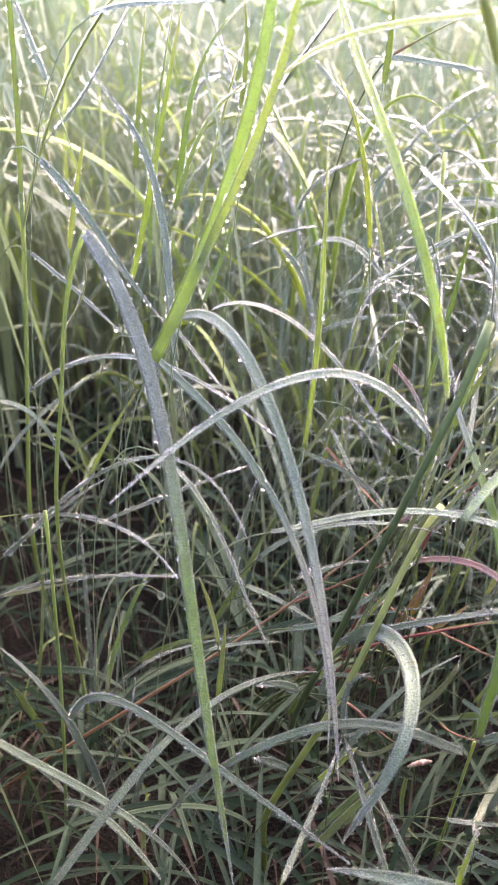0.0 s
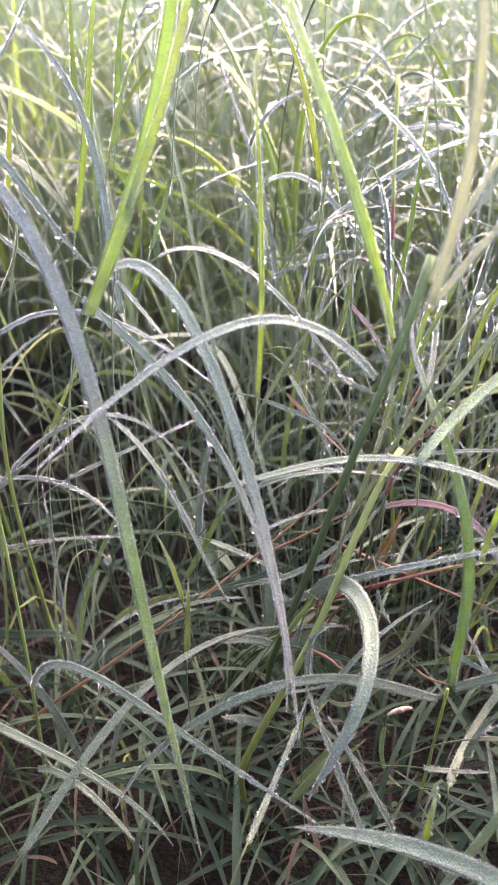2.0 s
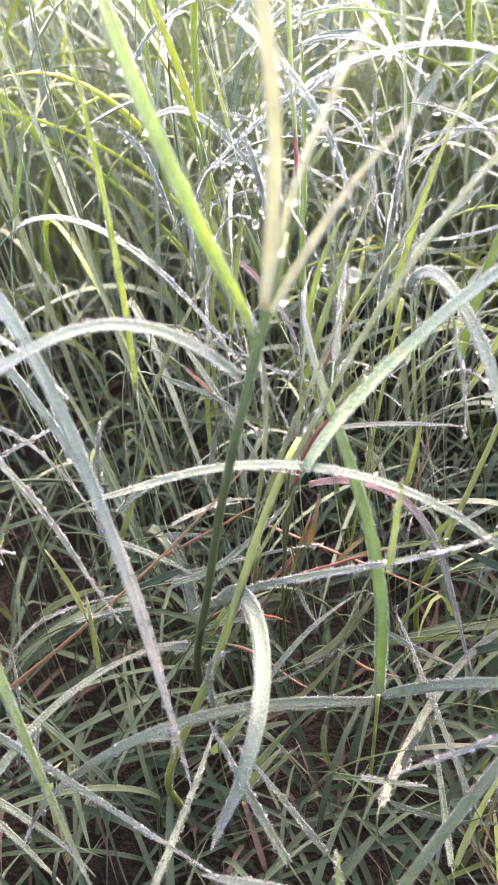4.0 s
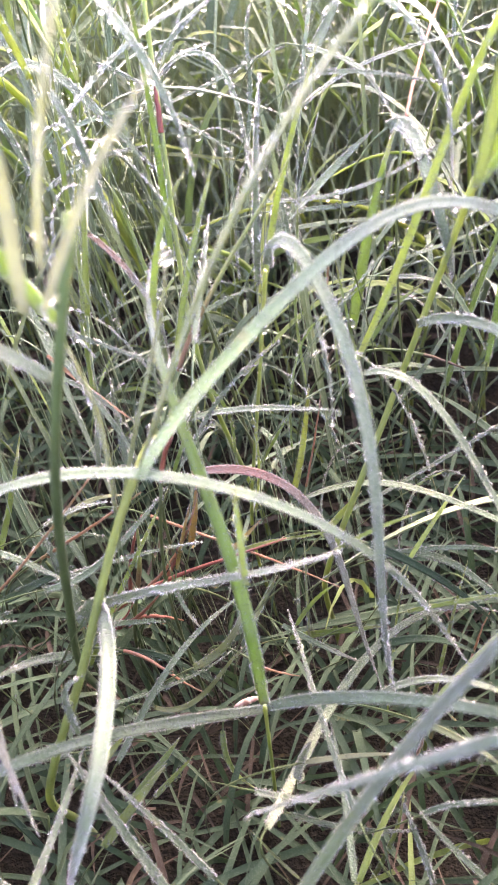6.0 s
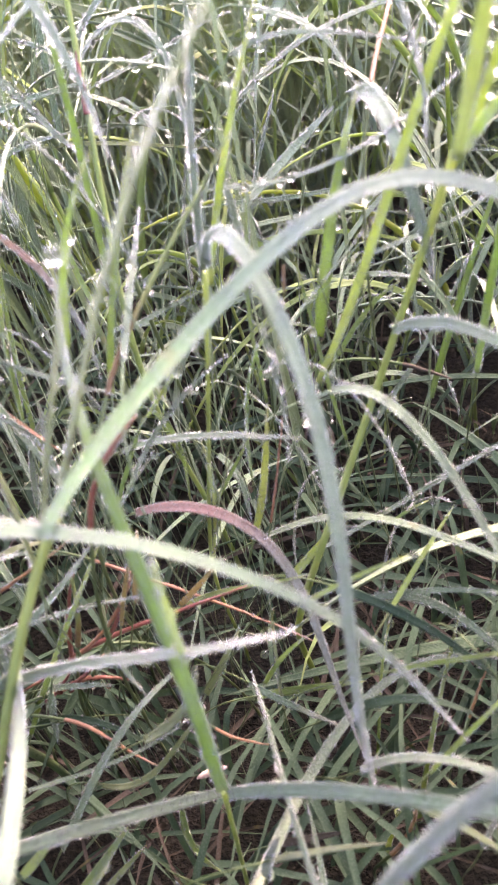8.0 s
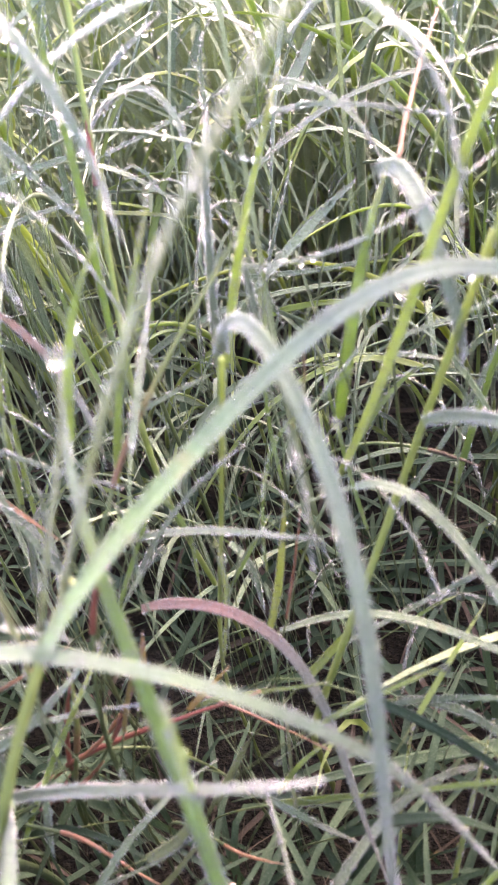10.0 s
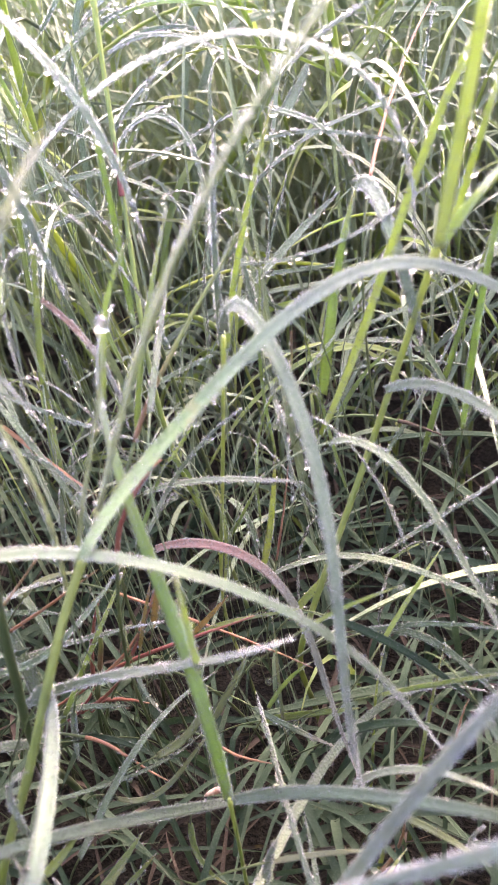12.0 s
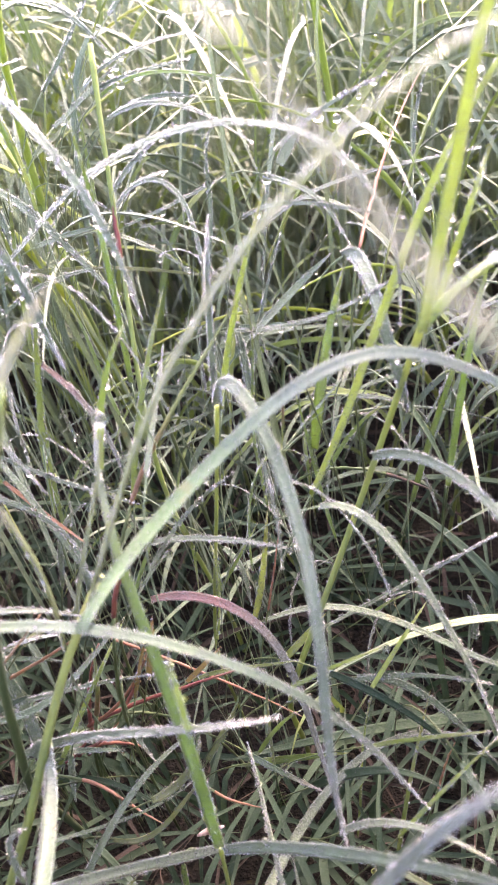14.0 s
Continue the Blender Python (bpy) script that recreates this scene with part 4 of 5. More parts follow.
leaf(None, 'green', 2.9, (0.0687, 0.2900, 0.1196), (0.0728, 0.2967, 0.1214), (0.0767, 0.3034, 0.1237), (0.0806, 0.3100, 0.1262))
leaf(None, 'dewy', 2.9, (0.0517, 0.2900, 0.1104), (0.0544, 0.2933, 0.1134), (0.0569, 0.2967, 0.1166), (0.0593, 0.3000, 0.1198))
leaf(None, 'silver', 0.7, (0.0850, 0.2600, 0.1211), (0.0855, 0.2633, 0.1268), (0.0864, 0.2666, 0.1324), (0.0893, 0.2700, 0.1373))
leaf(None, 'lime', 1.1, (0.0894, 0.1920, 0.1310), (0.0926, 0.1900, 0.1414), (0.0959, 0.1878, 0.1517), (0.0990, 0.1850, 0.1619))
leaf(None, 'dewy', 2.0, (0.0521, 0.2250, 0.1064), (0.0577, 0.2283, 0.1106), (0.0634, 0.2316, 0.1145), (0.0695, 0.2350, 0.1178))
leaf(None, 'green', 0.6, (0.0546, 0.2000, 0.0849), (0.0549, 0.2011, 0.0955), (0.0531, 0.2023, 0.1065), (0.0595, 0.2035, 0.1164), (0.0584, 0.2050, 0.1271))
leaf(None, 'silver', 2.5, (0.0737, 0.2180, 0.1269), (0.0793, 0.2141, 0.1327), (0.0806, 0.1891, 0.1354), (0.0847, 0.1909, 0.1179), (0.0833, 0.1970, 0.1084), twist=(-48, -18))
leaf(None, 'green', 0.9, (0.0249, 0.2150, 0.0975), (0.0215, 0.2182, 0.1049), (0.0225, 0.2216, 0.1139), (0.0172, 0.2250, 0.1203))
leaf(None, 'green', 0.9, (0.0109, 0.2000, 0.0856), (0.0116, 0.2015, 0.0930), (0.0132, 0.2032, 0.1005), (0.0119, 0.2050, 0.1079))
leaf(None, 'dewy', 0.6, (0.0168, 0.2100, 0.0943), (0.0165, 0.2100, 0.0977), (0.0162, 0.2100, 0.1010), (0.0159, 0.2100, 0.1043), drops=[(0.30, 0.79)])
leaf(None, 'pale', 0.9, (0.0312, 0.1580, 0.1000), (0.0366, 0.1570, 0.1121), (0.0410, 0.1559, 0.1246), (0.0484, 0.1547, 0.1360), (0.0520, 0.1530, 0.1487), drops=[(1.00, 0.92)])
leaf(None, 'dewy', 0.8, (0.0367, 0.2000, 0.1033), (0.0406, 0.2017, 0.1044), (0.0447, 0.2033, 0.1051), (0.0487, 0.2050, 0.1057))
leaf(None, 'lime', 0.6, (0.0397, 0.1860, 0.0970), (0.0425, 0.1854, 0.1005), (0.0451, 0.1847, 0.1041), (0.0476, 0.1840, 0.1078), drops=[(1.00, 0.87)])
leaf(None, 'dewy', 1.2, (0.0115, 0.1900, 0.1094), (0.0159, 0.1874, 0.1028), (0.0192, 0.1848, 0.0956), (0.0239, 0.1823, 0.0890), (0.0254, 0.1800, 0.0810))
leaf(None, 'silver', 1.4, (0.0555, 0.2050, 0.1096), (0.0553, 0.2069, 0.1141), (0.0550, 0.2090, 0.1186), (0.0539, 0.2110, 0.1229))
leaf(None, 'dewy', 1.0, (0.0463, 0.2400, 0.0991), (0.0548, 0.2407, 0.0980), (0.0635, 0.2413, 0.0977), (0.0720, 0.2420, 0.0991))
leaf(None, 'dewy', 0.6, (0.0749, 0.2000, 0.1116), (0.0812, 0.2012, 0.1144), (0.0902, 0.2025, 0.1116), (0.0937, 0.2037, 0.1199), (0.1000, 0.2050, 0.1229))
leaf(None, 'green', 1.3, (0.0804, 0.2150, 0.0689), (0.0851, 0.2178, 0.0846), (0.0916, 0.2212, 0.0996), (0.0971, 0.2250, 0.1148))
leaf(None, 'dewy', 0.9, (0.0708, 0.2100, 0.0696), (0.0781, 0.2115, 0.0797), (0.0851, 0.2132, 0.0901), (0.0900, 0.2150, 0.1017))
leaf(None, 'green', 0.7, (0.0664, 0.2000, 0.0749), (0.0642, 0.2031, 0.0863), (0.0638, 0.2064, 0.0978), (0.0621, 0.2100, 0.1090))
leaf(None, 'dewy', 0.5, (0.0633, 0.2000, 0.1031), (0.0671, 0.2033, 0.1057), (0.0710, 0.2067, 0.1081), (0.0748, 0.2100, 0.1106), drops=[(0.92, 0.70)])
leaf(None, 'silver', 0.9, (0.0712, 0.2200, 0.0943), (0.0747, 0.2184, 0.0948), (0.0784, 0.2169, 0.0962), (0.0817, 0.2150, 0.0946))
leaf(None, 'green', 0.9, (0.0661, 0.2100, 0.0852), (0.0692, 0.2116, 0.0897), (0.0728, 0.2132, 0.0942), (0.0781, 0.2150, 0.0959))
leaf(None, 'silver', 1.2, (0.0902, 0.2400, 0.0954), (0.0941, 0.2400, 0.0972), (0.0980, 0.2400, 0.0989), (0.1021, 0.2400, 0.1005))
leaf(None, 'deep', 1.5, (0.0809, 0.2150, 0.0976), (0.0845, 0.2117, 0.0943), (0.0868, 0.2084, 0.0902), (0.0887, 0.2050, 0.0859))
leaf(None, 'pale', 1.1, (0.0294, 0.1570, 0.0979), (0.0333, 0.1543, 0.1110), (0.0371, 0.1512, 0.1241), (0.0390, 0.1473, 0.1376), (0.0397, 0.1420, 0.1504))
leaf(None, 'silver', 1.0, (0.0067, 0.1700, 0.0800), (0.0118, 0.1689, 0.0844), (0.0174, 0.1676, 0.0882), (0.0236, 0.1660, 0.0906))
leaf(None, 'dewy', 1.1, (0.0016, 0.1750, 0.0713), (0.0061, 0.1750, 0.0721), (0.0105, 0.1750, 0.0716), (0.0149, 0.1750, 0.0708))
leaf(None, 'lime', 1.4, (0.0059, 0.1630, 0.0428), (0.0145, 0.1649, 0.0591), (0.0244, 0.1672, 0.0747), (0.0342, 0.1700, 0.0902))
leaf(None, 'dewy', 1.4, (0.0075, 0.1600, 0.0736), (0.0171, 0.1615, 0.0739), (0.0235, 0.1625, 0.0821), (0.0299, 0.1637, 0.0880), (0.0358, 0.1650, 0.0950))
leaf(None, 'silver', 0.9, (-0.0019, 0.1720, 0.0598), (0.0117, 0.1699, 0.0666), (0.0245, 0.1678, 0.0749), (0.0386, 0.1650, 0.0804))
leaf(None, 'gold', 0.9, (0.0303, 0.1680, 0.0687), (0.0322, 0.1686, 0.0742), (0.0343, 0.1693, 0.0796), (0.0365, 0.1700, 0.0850))
leaf(None, 'green', 0.8, (0.0389, 0.1750, 0.0640), (0.0458, 0.1737, 0.0703), (0.0550, 0.1718, 0.0725), (0.0626, 0.1700, 0.0773))
leaf(None, 'gold', 1.0, (0.0393, 0.1720, 0.0679), (0.0419, 0.1730, 0.0701), (0.0445, 0.1740, 0.0723), (0.0469, 0.1750, 0.0746))
leaf(None, 'green', 0.8, (0.0364, 0.1950, 0.0904), (0.0425, 0.1930, 0.0862), (0.0396, 0.1915, 0.0777), (0.0396, 0.1900, 0.0714))
leaf(None, 'dewy', 0.6, (0.0319, 0.1820, 0.0822), (0.0349, 0.1814, 0.0866), (0.0379, 0.1807, 0.0912), (0.0414, 0.1800, 0.0952), drops=[(1.00, 0.71)])
leaf(None, 'green', 0.6, (0.0441, 0.1900, 0.0720), (0.0446, 0.1900, 0.0752), (0.0450, 0.1900, 0.0784), (0.0453, 0.1900, 0.0817), drops=[(1.00, 0.86)])
leaf(None, 'green', 0.9, (0.0288, 0.1850, 0.0776), (0.0316, 0.1866, 0.0831), (0.0345, 0.1882, 0.0886), (0.0376, 0.1900, 0.0939))
leaf(None, 'pink', 0.9, (0.0280, 0.1880, 0.0850), (0.0308, 0.1886, 0.0880), (0.0336, 0.1893, 0.0910), (0.0365, 0.1900, 0.0940))
leaf(None, 'dewy', 1.4, (0.0047, 0.2000, 0.0627), (0.0081, 0.2000, 0.0715), (0.0089, 0.2000, 0.0834), (0.0185, 0.2000, 0.0880))
leaf(None, 'silver', 1.4, (0.0434, 0.2000, 0.0736), (0.0475, 0.1982, 0.0709), (0.0472, 0.1966, 0.0656), (0.0473, 0.1950, 0.0612))
leaf(None, 'green', 0.7, (0.0420, 0.1950, 0.0666), (0.0454, 0.1966, 0.0713), (0.0487, 0.1983, 0.0760), (0.0520, 0.2000, 0.0807))
leaf(None, 'pink', 1.7, (0.0334, 0.1820, 0.0798), (0.0418, 0.1799, 0.0852), (0.0679, 0.1753, 0.0919), (0.0586, 0.1687, 0.0628), (0.0638, 0.1633, 0.0597), (0.0673, 0.1550, 0.0488))
leaf(None, 'lime', 1.5, (0.0552, 0.1830, 0.0595), (0.0582, 0.1846, 0.0620), (0.0611, 0.1863, 0.0645), (0.0640, 0.1880, 0.0670))
leaf(None, 'lime', 1.3, (0.0510, 0.1850, 0.0699), (0.0540, 0.1865, 0.0776), (0.0557, 0.1882, 0.0858), (0.0574, 0.1900, 0.0939))
stalk('straw', 0.5, (0.0537, 0.1860, 0.0710), (0.0557, 0.1872, 0.0776), (0.0576, 0.1886, 0.0843), (0.0591, 0.1900, 0.0910))
leaf(None, 'green', 0.6, (0.0726, 0.1930, 0.0611), (0.0749, 0.1930, 0.0631), (0.0772, 0.1930, 0.0652), (0.0800, 0.1930, 0.0664), drops=[(0.55, 0.67), (1.00, 0.78)])
leaf(None, 'silver', 1.2, (0.0909, 0.2000, 0.0423), (0.0920, 0.2000, 0.0472), (0.0924, 0.2000, 0.0522), (0.0905, 0.2000, 0.0569))
leaf(None, 'dewy', 1.0, (0.0681, 0.1780, 0.0590), (0.0760, 0.1764, 0.0642), (0.0854, 0.1743, 0.0669), (0.0948, 0.1720, 0.0664))
leaf(None, 'deep', 1.6, (0.0664, 0.1720, 0.0704), (0.0753, 0.1696, 0.0677), (0.0831, 0.1671, 0.0622), (0.0886, 0.1650, 0.0545))
leaf(None, 'pale', 0.6, (0.0519, 0.1680, 0.0419), (0.0523, 0.1692, 0.0521), (0.0540, 0.1705, 0.0623), (0.0547, 0.1720, 0.0724))
leaf(None, 'lime', 0.9, (0.0502, 0.1680, 0.0505), (0.0527, 0.1692, 0.0544), (0.0556, 0.1705, 0.0580), (0.0600, 0.1720, 0.0593))
leaf(None, 'lime', 1.5, (0.0181, 0.1330, 0.0563), (0.0208, 0.1343, 0.0586), (0.0233, 0.1356, 0.0611), (0.0257, 0.1370, 0.0636))
leaf(None, 'green', 1.7, (0.0174, 0.1380, 0.0336), (0.0221, 0.1395, 0.0396), (0.0268, 0.1412, 0.0456), (0.0314, 0.1430, 0.0517))
leaf(None, 'green', 1.1, (0.0220, 0.1400, 0.0331), (0.0255, 0.1406, 0.0375), (0.0291, 0.1413, 0.0419), (0.0327, 0.1420, 0.0464))
leaf(None, 'pale', 1.1, (0.0232, 0.1520, 0.0463), (0.0284, 0.1538, 0.0383), (0.0362, 0.1553, 0.0502), (0.0376, 0.1564, 0.0537), (0.0432, 0.1580, 0.0589))
leaf(None, 'dewy', 0.7, (0.0115, 0.1500, 0.0486), (0.0220, 0.1528, 0.0493), (0.0333, 0.1557, 0.0506), (0.0412, 0.1580, 0.0585))
leaf(None, 'fading', 0.8, (0.0340, 0.1580, 0.0757), (0.0343, 0.1571, 0.0731), (0.0354, 0.1561, 0.0708), (0.0372, 0.1550, 0.0689))
leaf(None, 'dewy', 1.4, (0.0152, 0.1630, 0.0570), (0.0141, 0.1620, 0.0531), (0.0134, 0.1610, 0.0492), (0.0131, 0.1600, 0.0453))
leaf(None, 'dewy', 1.1, (0.0129, 0.1650, 0.0551), (0.0174, 0.1644, 0.0570), (0.0220, 0.1637, 0.0583), (0.0268, 0.1630, 0.0592))
leaf(None, 'pale', 1.3, (0.0391, 0.1680, 0.0472), (0.0421, 0.1693, 0.0519), (0.0451, 0.1706, 0.0567), (0.0479, 0.1720, 0.0614))
leaf(None, 'green', 1.2, (0.0360, 0.1500, 0.0411), (0.0351, 0.1489, 0.0356), (0.0343, 0.1478, 0.0277), (0.0407, 0.1460, 0.0254))
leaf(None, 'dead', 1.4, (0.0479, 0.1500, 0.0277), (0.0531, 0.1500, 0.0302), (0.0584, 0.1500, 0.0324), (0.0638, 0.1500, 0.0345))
leaf(None, 'lime', 0.7, (0.0778, 0.1480, 0.0583), (0.0832, 0.1492, 0.0666), (0.0889, 0.1505, 0.0746), (0.0950, 0.1520, 0.0823))
leaf(None, 'pale', 1.2, (0.0744, 0.1450, 0.0556), (0.0795, 0.1429, 0.0562), (0.0845, 0.1405, 0.0551), (0.0889, 0.1380, 0.0528))
leaf(None, 'silver', 0.9, (0.0843, 0.1450, 0.0406), (0.0853, 0.1453, 0.0440), (0.0856, 0.1456, 0.0479), (0.0882, 0.1460, 0.0505))
leaf(None, 'dewy', 1.3, (0.0889, 0.1550, 0.0698), (0.0905, 0.1533, 0.0673), (0.0920, 0.1516, 0.0647), (0.0933, 0.1500, 0.0620))
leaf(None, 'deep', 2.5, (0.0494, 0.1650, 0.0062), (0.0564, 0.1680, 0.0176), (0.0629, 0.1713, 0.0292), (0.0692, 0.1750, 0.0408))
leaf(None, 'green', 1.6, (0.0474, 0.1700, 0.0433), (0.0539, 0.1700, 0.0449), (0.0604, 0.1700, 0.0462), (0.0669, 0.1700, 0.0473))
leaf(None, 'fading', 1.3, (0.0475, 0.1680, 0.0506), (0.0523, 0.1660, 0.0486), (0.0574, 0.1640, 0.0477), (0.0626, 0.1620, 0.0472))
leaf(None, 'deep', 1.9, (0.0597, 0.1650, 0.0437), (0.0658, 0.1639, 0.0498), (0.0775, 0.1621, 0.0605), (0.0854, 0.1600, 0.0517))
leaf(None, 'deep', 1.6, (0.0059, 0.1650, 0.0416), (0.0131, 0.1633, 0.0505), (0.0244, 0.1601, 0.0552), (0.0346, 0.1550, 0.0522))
leaf(None, 'green', 0.8, (0.0733, 0.1600, 0.0663), (0.0802, 0.1585, 0.0708), (0.0873, 0.1568, 0.0749), (0.0943, 0.1550, 0.0791))
leaf(None, 'silver', 1.3, (-0.0323, 0.1750, 0.2018), (-0.0233, 0.1728, 0.2058), (-0.0134, 0.1703, 0.2035), (-0.0040, 0.1677, 0.2054), (0.0051, 0.1650, 0.2080))
leaf(None, 'silver', 1.8, (-0.0582, 0.2100, 0.1832), (-0.0609, 0.2116, 0.1887), (-0.0634, 0.2133, 0.1942), (-0.0657, 0.2150, 0.1999))
leaf(None, 'green', 1.1, (-0.0430, 0.2350, 0.1572), (-0.0439, 0.2366, 0.1691), (-0.0481, 0.2383, 0.1803), (-0.0494, 0.2400, 0.1921), drops=[(0.36, 1.22)])
leaf(None, 'green', 1.4, (-0.0423, 0.2250, 0.1330), (-0.0398, 0.2236, 0.1557), (-0.0362, 0.2219, 0.1782), (-0.0292, 0.2200, 0.1999))
leaf(None, 'silver', 1.2, (-0.0345, 0.2500, 0.1705), (-0.0341, 0.2487, 0.1741), (-0.0254, 0.2479, 0.1863), (-0.0224, 0.2464, 0.1739), (-0.0216, 0.2450, 0.1698), drops=[(0.40, 1.09)])
leaf(None, 'silver', 1.0, (-0.0203, 0.2400, 0.1723), (-0.0219, 0.2384, 0.1810), (-0.0243, 0.2368, 0.1895), (-0.0267, 0.2350, 0.1980))
leaf(None, 'green', 1.4, (-0.0191, 0.2350, 0.1721), (-0.0163, 0.2335, 0.1807), (-0.0157, 0.2318, 0.1897), (-0.0160, 0.2300, 0.1986))
leaf(None, 'silver', 1.1, (0.0245, 0.2500, 0.1502), (0.0306, 0.2500, 0.1558), (0.0389, 0.2500, 0.1575), (0.0470, 0.2500, 0.1577))
leaf(None, 'silver', 0.9, (0.0260, 0.2500, 0.1492), (0.0326, 0.2500, 0.1524), (0.0399, 0.2500, 0.1524), (0.0470, 0.2500, 0.1530), drops=[(0.50, 0.93)])
leaf(None, 'silver', 1.1, (0.0324, 0.2450, 0.1468), (0.0373, 0.2450, 0.1494), (0.0429, 0.2450, 0.1496), (0.0480, 0.2450, 0.1475))
leaf(None, 'silver', 1.0, (0.0123, 0.2600, 0.1474), (0.0217, 0.2616, 0.1561), (0.0274, 0.2633, 0.1684), (0.0403, 0.2650, 0.1728))
leaf(None, 'silver', 0.9, (0.0322, 0.2550, 0.1616), (0.0360, 0.2566, 0.1646), (0.0396, 0.2583, 0.1677), (0.0427, 0.2600, 0.1715))
leaf(None, 'pale', 0.6, (-0.0474, 0.1750, 0.1355), (-0.0428, 0.1735, 0.1423), (-0.0368, 0.1720, 0.1490), (-0.0374, 0.1700, 0.1577))
leaf(None, 'silver', 0.8, (-0.0202, 0.1750, 0.1396), (-0.0155, 0.1718, 0.1366), (-0.0114, 0.1684, 0.1329), (-0.0066, 0.1650, 0.1303))
leaf(None, 'green', 1.2, (-0.0208, 0.2000, 0.1354), (-0.0181, 0.2016, 0.1420), (-0.0153, 0.2033, 0.1486), (-0.0140, 0.2050, 0.1556))
leaf(None, 'silver', 1.2, (0.0001, 0.2350, 0.1124), (0.0072, 0.2350, 0.1174), (0.0158, 0.2350, 0.1197), (0.0244, 0.2350, 0.1200))
leaf(None, 'dewy', 1.3, (0.0055, 0.2450, 0.1206), (0.0123, 0.2450, 0.1228), (0.0193, 0.2450, 0.1236), (0.0264, 0.2450, 0.1241))
leaf(None, 'green', 1.1, (0.0115, 0.2150, 0.1125), (0.0131, 0.2166, 0.1241), (0.0151, 0.2182, 0.1357), (0.0176, 0.2200, 0.1472))
leaf(None, 'green', 1.2, (0.0210, 0.1900, 0.1126), (0.0231, 0.1916, 0.1220), (0.0254, 0.1932, 0.1313), (0.0281, 0.1950, 0.1405))
leaf(None, 'pale', 0.9, (0.0066, 0.1800, 0.1071), (0.0124, 0.1822, 0.1177), (0.0191, 0.1845, 0.1279), (0.0275, 0.1870, 0.1365))
leaf(None, 'lime', 1.1, (0.0394, 0.1720, 0.1226), (0.0412, 0.1739, 0.1308), (0.0432, 0.1759, 0.1391), (0.0491, 0.1780, 0.1452))
leaf(None, 'pale', 0.8, (-0.0222, 0.1550, 0.1159), (-0.0184, 0.1534, 0.1144), (-0.0172, 0.1517, 0.1104), (-0.0157, 0.1500, 0.1071))
leaf(None, 'green', 1.2, (-0.0384, 0.1550, 0.0476), (-0.0363, 0.1571, 0.0651), (-0.0286, 0.1594, 0.0810), (-0.0200, 0.1620, 0.0959))
leaf(None, 'green', 0.8, (-0.0531, 0.1500, 0.0564), (-0.0503, 0.1515, 0.0706), (-0.0490, 0.1532, 0.0849), (-0.0482, 0.1550, 0.0993))
leaf(None, 'lime', 1.1, (-0.0075, 0.1500, 0.0758), (-0.0081, 0.1506, 0.0814), (-0.0095, 0.1513, 0.0869), (-0.0116, 0.1520, 0.0922))
leaf(None, 'lime', 1.3, (-0.0074, 0.1470, 0.0616), (-0.0067, 0.1480, 0.0685), (-0.0060, 0.1490, 0.0754), (-0.0054, 0.1500, 0.0823))
leaf(None, 'dewy', 1.0, (-0.0102, 0.1500, 0.0728), (-0.0049, 0.1500, 0.0756), (0.0008, 0.1500, 0.0777), (0.0069, 0.1500, 0.0782))
leaf(None, 'silver', 1.6, (-0.0084, 0.1680, 0.0769), (-0.0073, 0.1693, 0.0868), (-0.0058, 0.1706, 0.0968), (-0.0022, 0.1720, 0.1061))
leaf(None, 'green', 1.5, (-0.0174, 0.1800, 0.0535), (-0.0109, 0.1825, 0.0642), (-0.0058, 0.1852, 0.0757), (-0.0009, 0.1880, 0.0872))
leaf(None, 'dewy', 1.2, (-0.0012, 0.1650, 0.0887), (0.0061, 0.1631, 0.0983), (0.0155, 0.1609, 0.1047), (0.0279, 0.1581, 0.1087), (0.0390, 0.1550, 0.1081))
leaf(None, 'dewy', 3.1, (0.0074, 0.1650, 0.0542), (0.0080, 0.1666, 0.0623), (0.0078, 0.1682, 0.0704), (0.0054, 0.1700, 0.0782))
leaf(None, 'dewy', 1.3, (-0.0042, 0.1650, 0.0803), (0.0017, 0.1634, 0.0796), (0.0074, 0.1617, 0.0785), (0.0128, 0.1600, 0.0763))
leaf(None, 'pale', 1.2, (0.0108, 0.1720, 0.0797), (0.0141, 0.1720, 0.0837), (0.0187, 0.1720, 0.0860), (0.0240, 0.1720, 0.0856))
leaf(None, 'deep', 1.9, (-0.0061, 0.1650, 0.0635), (0.0000, 0.1650, 0.0672), (0.0062, 0.1650, 0.0708), (0.0124, 0.1650, 0.0743))
leaf(None, 'gold', 1.3, (0.0338, 0.1700, 0.0735), (0.0355, 0.1707, 0.0781), (0.0368, 0.1713, 0.0828), (0.0379, 0.1720, 0.0876))
leaf(None, 'straw', 0.8, (0.0104, 0.1900, 0.1045), (0.0151, 0.1883, 0.0999), (0.0198, 0.1867, 0.0953), (0.0250, 0.1850, 0.0911))
leaf(None, 'silver', 1.1, (0.0049, 0.1900, 0.1026), (0.0128, 0.1868, 0.1012), (0.0215, 0.1837, 0.1022), (0.0258, 0.1800, 0.0941))
leaf(None, 'dewy', 1.4, (0.0168, 0.1900, 0.0676), (0.0167, 0.1916, 0.0763), (0.0171, 0.1933, 0.0850), (0.0181, 0.1950, 0.0936))
leaf(None, 'dewy', 1.7, (-0.0277, 0.1350, 0.0241), (-0.0267, 0.1366, 0.0346), (-0.0240, 0.1382, 0.0447), (-0.0202, 0.1400, 0.0544))
leaf(None, 'dewy', 1.8, (-0.0632, 0.1450, 0.0357), (-0.0547, 0.1435, 0.0367), (-0.0488, 0.1417, 0.0308), (-0.0436, 0.1400, 0.0251))
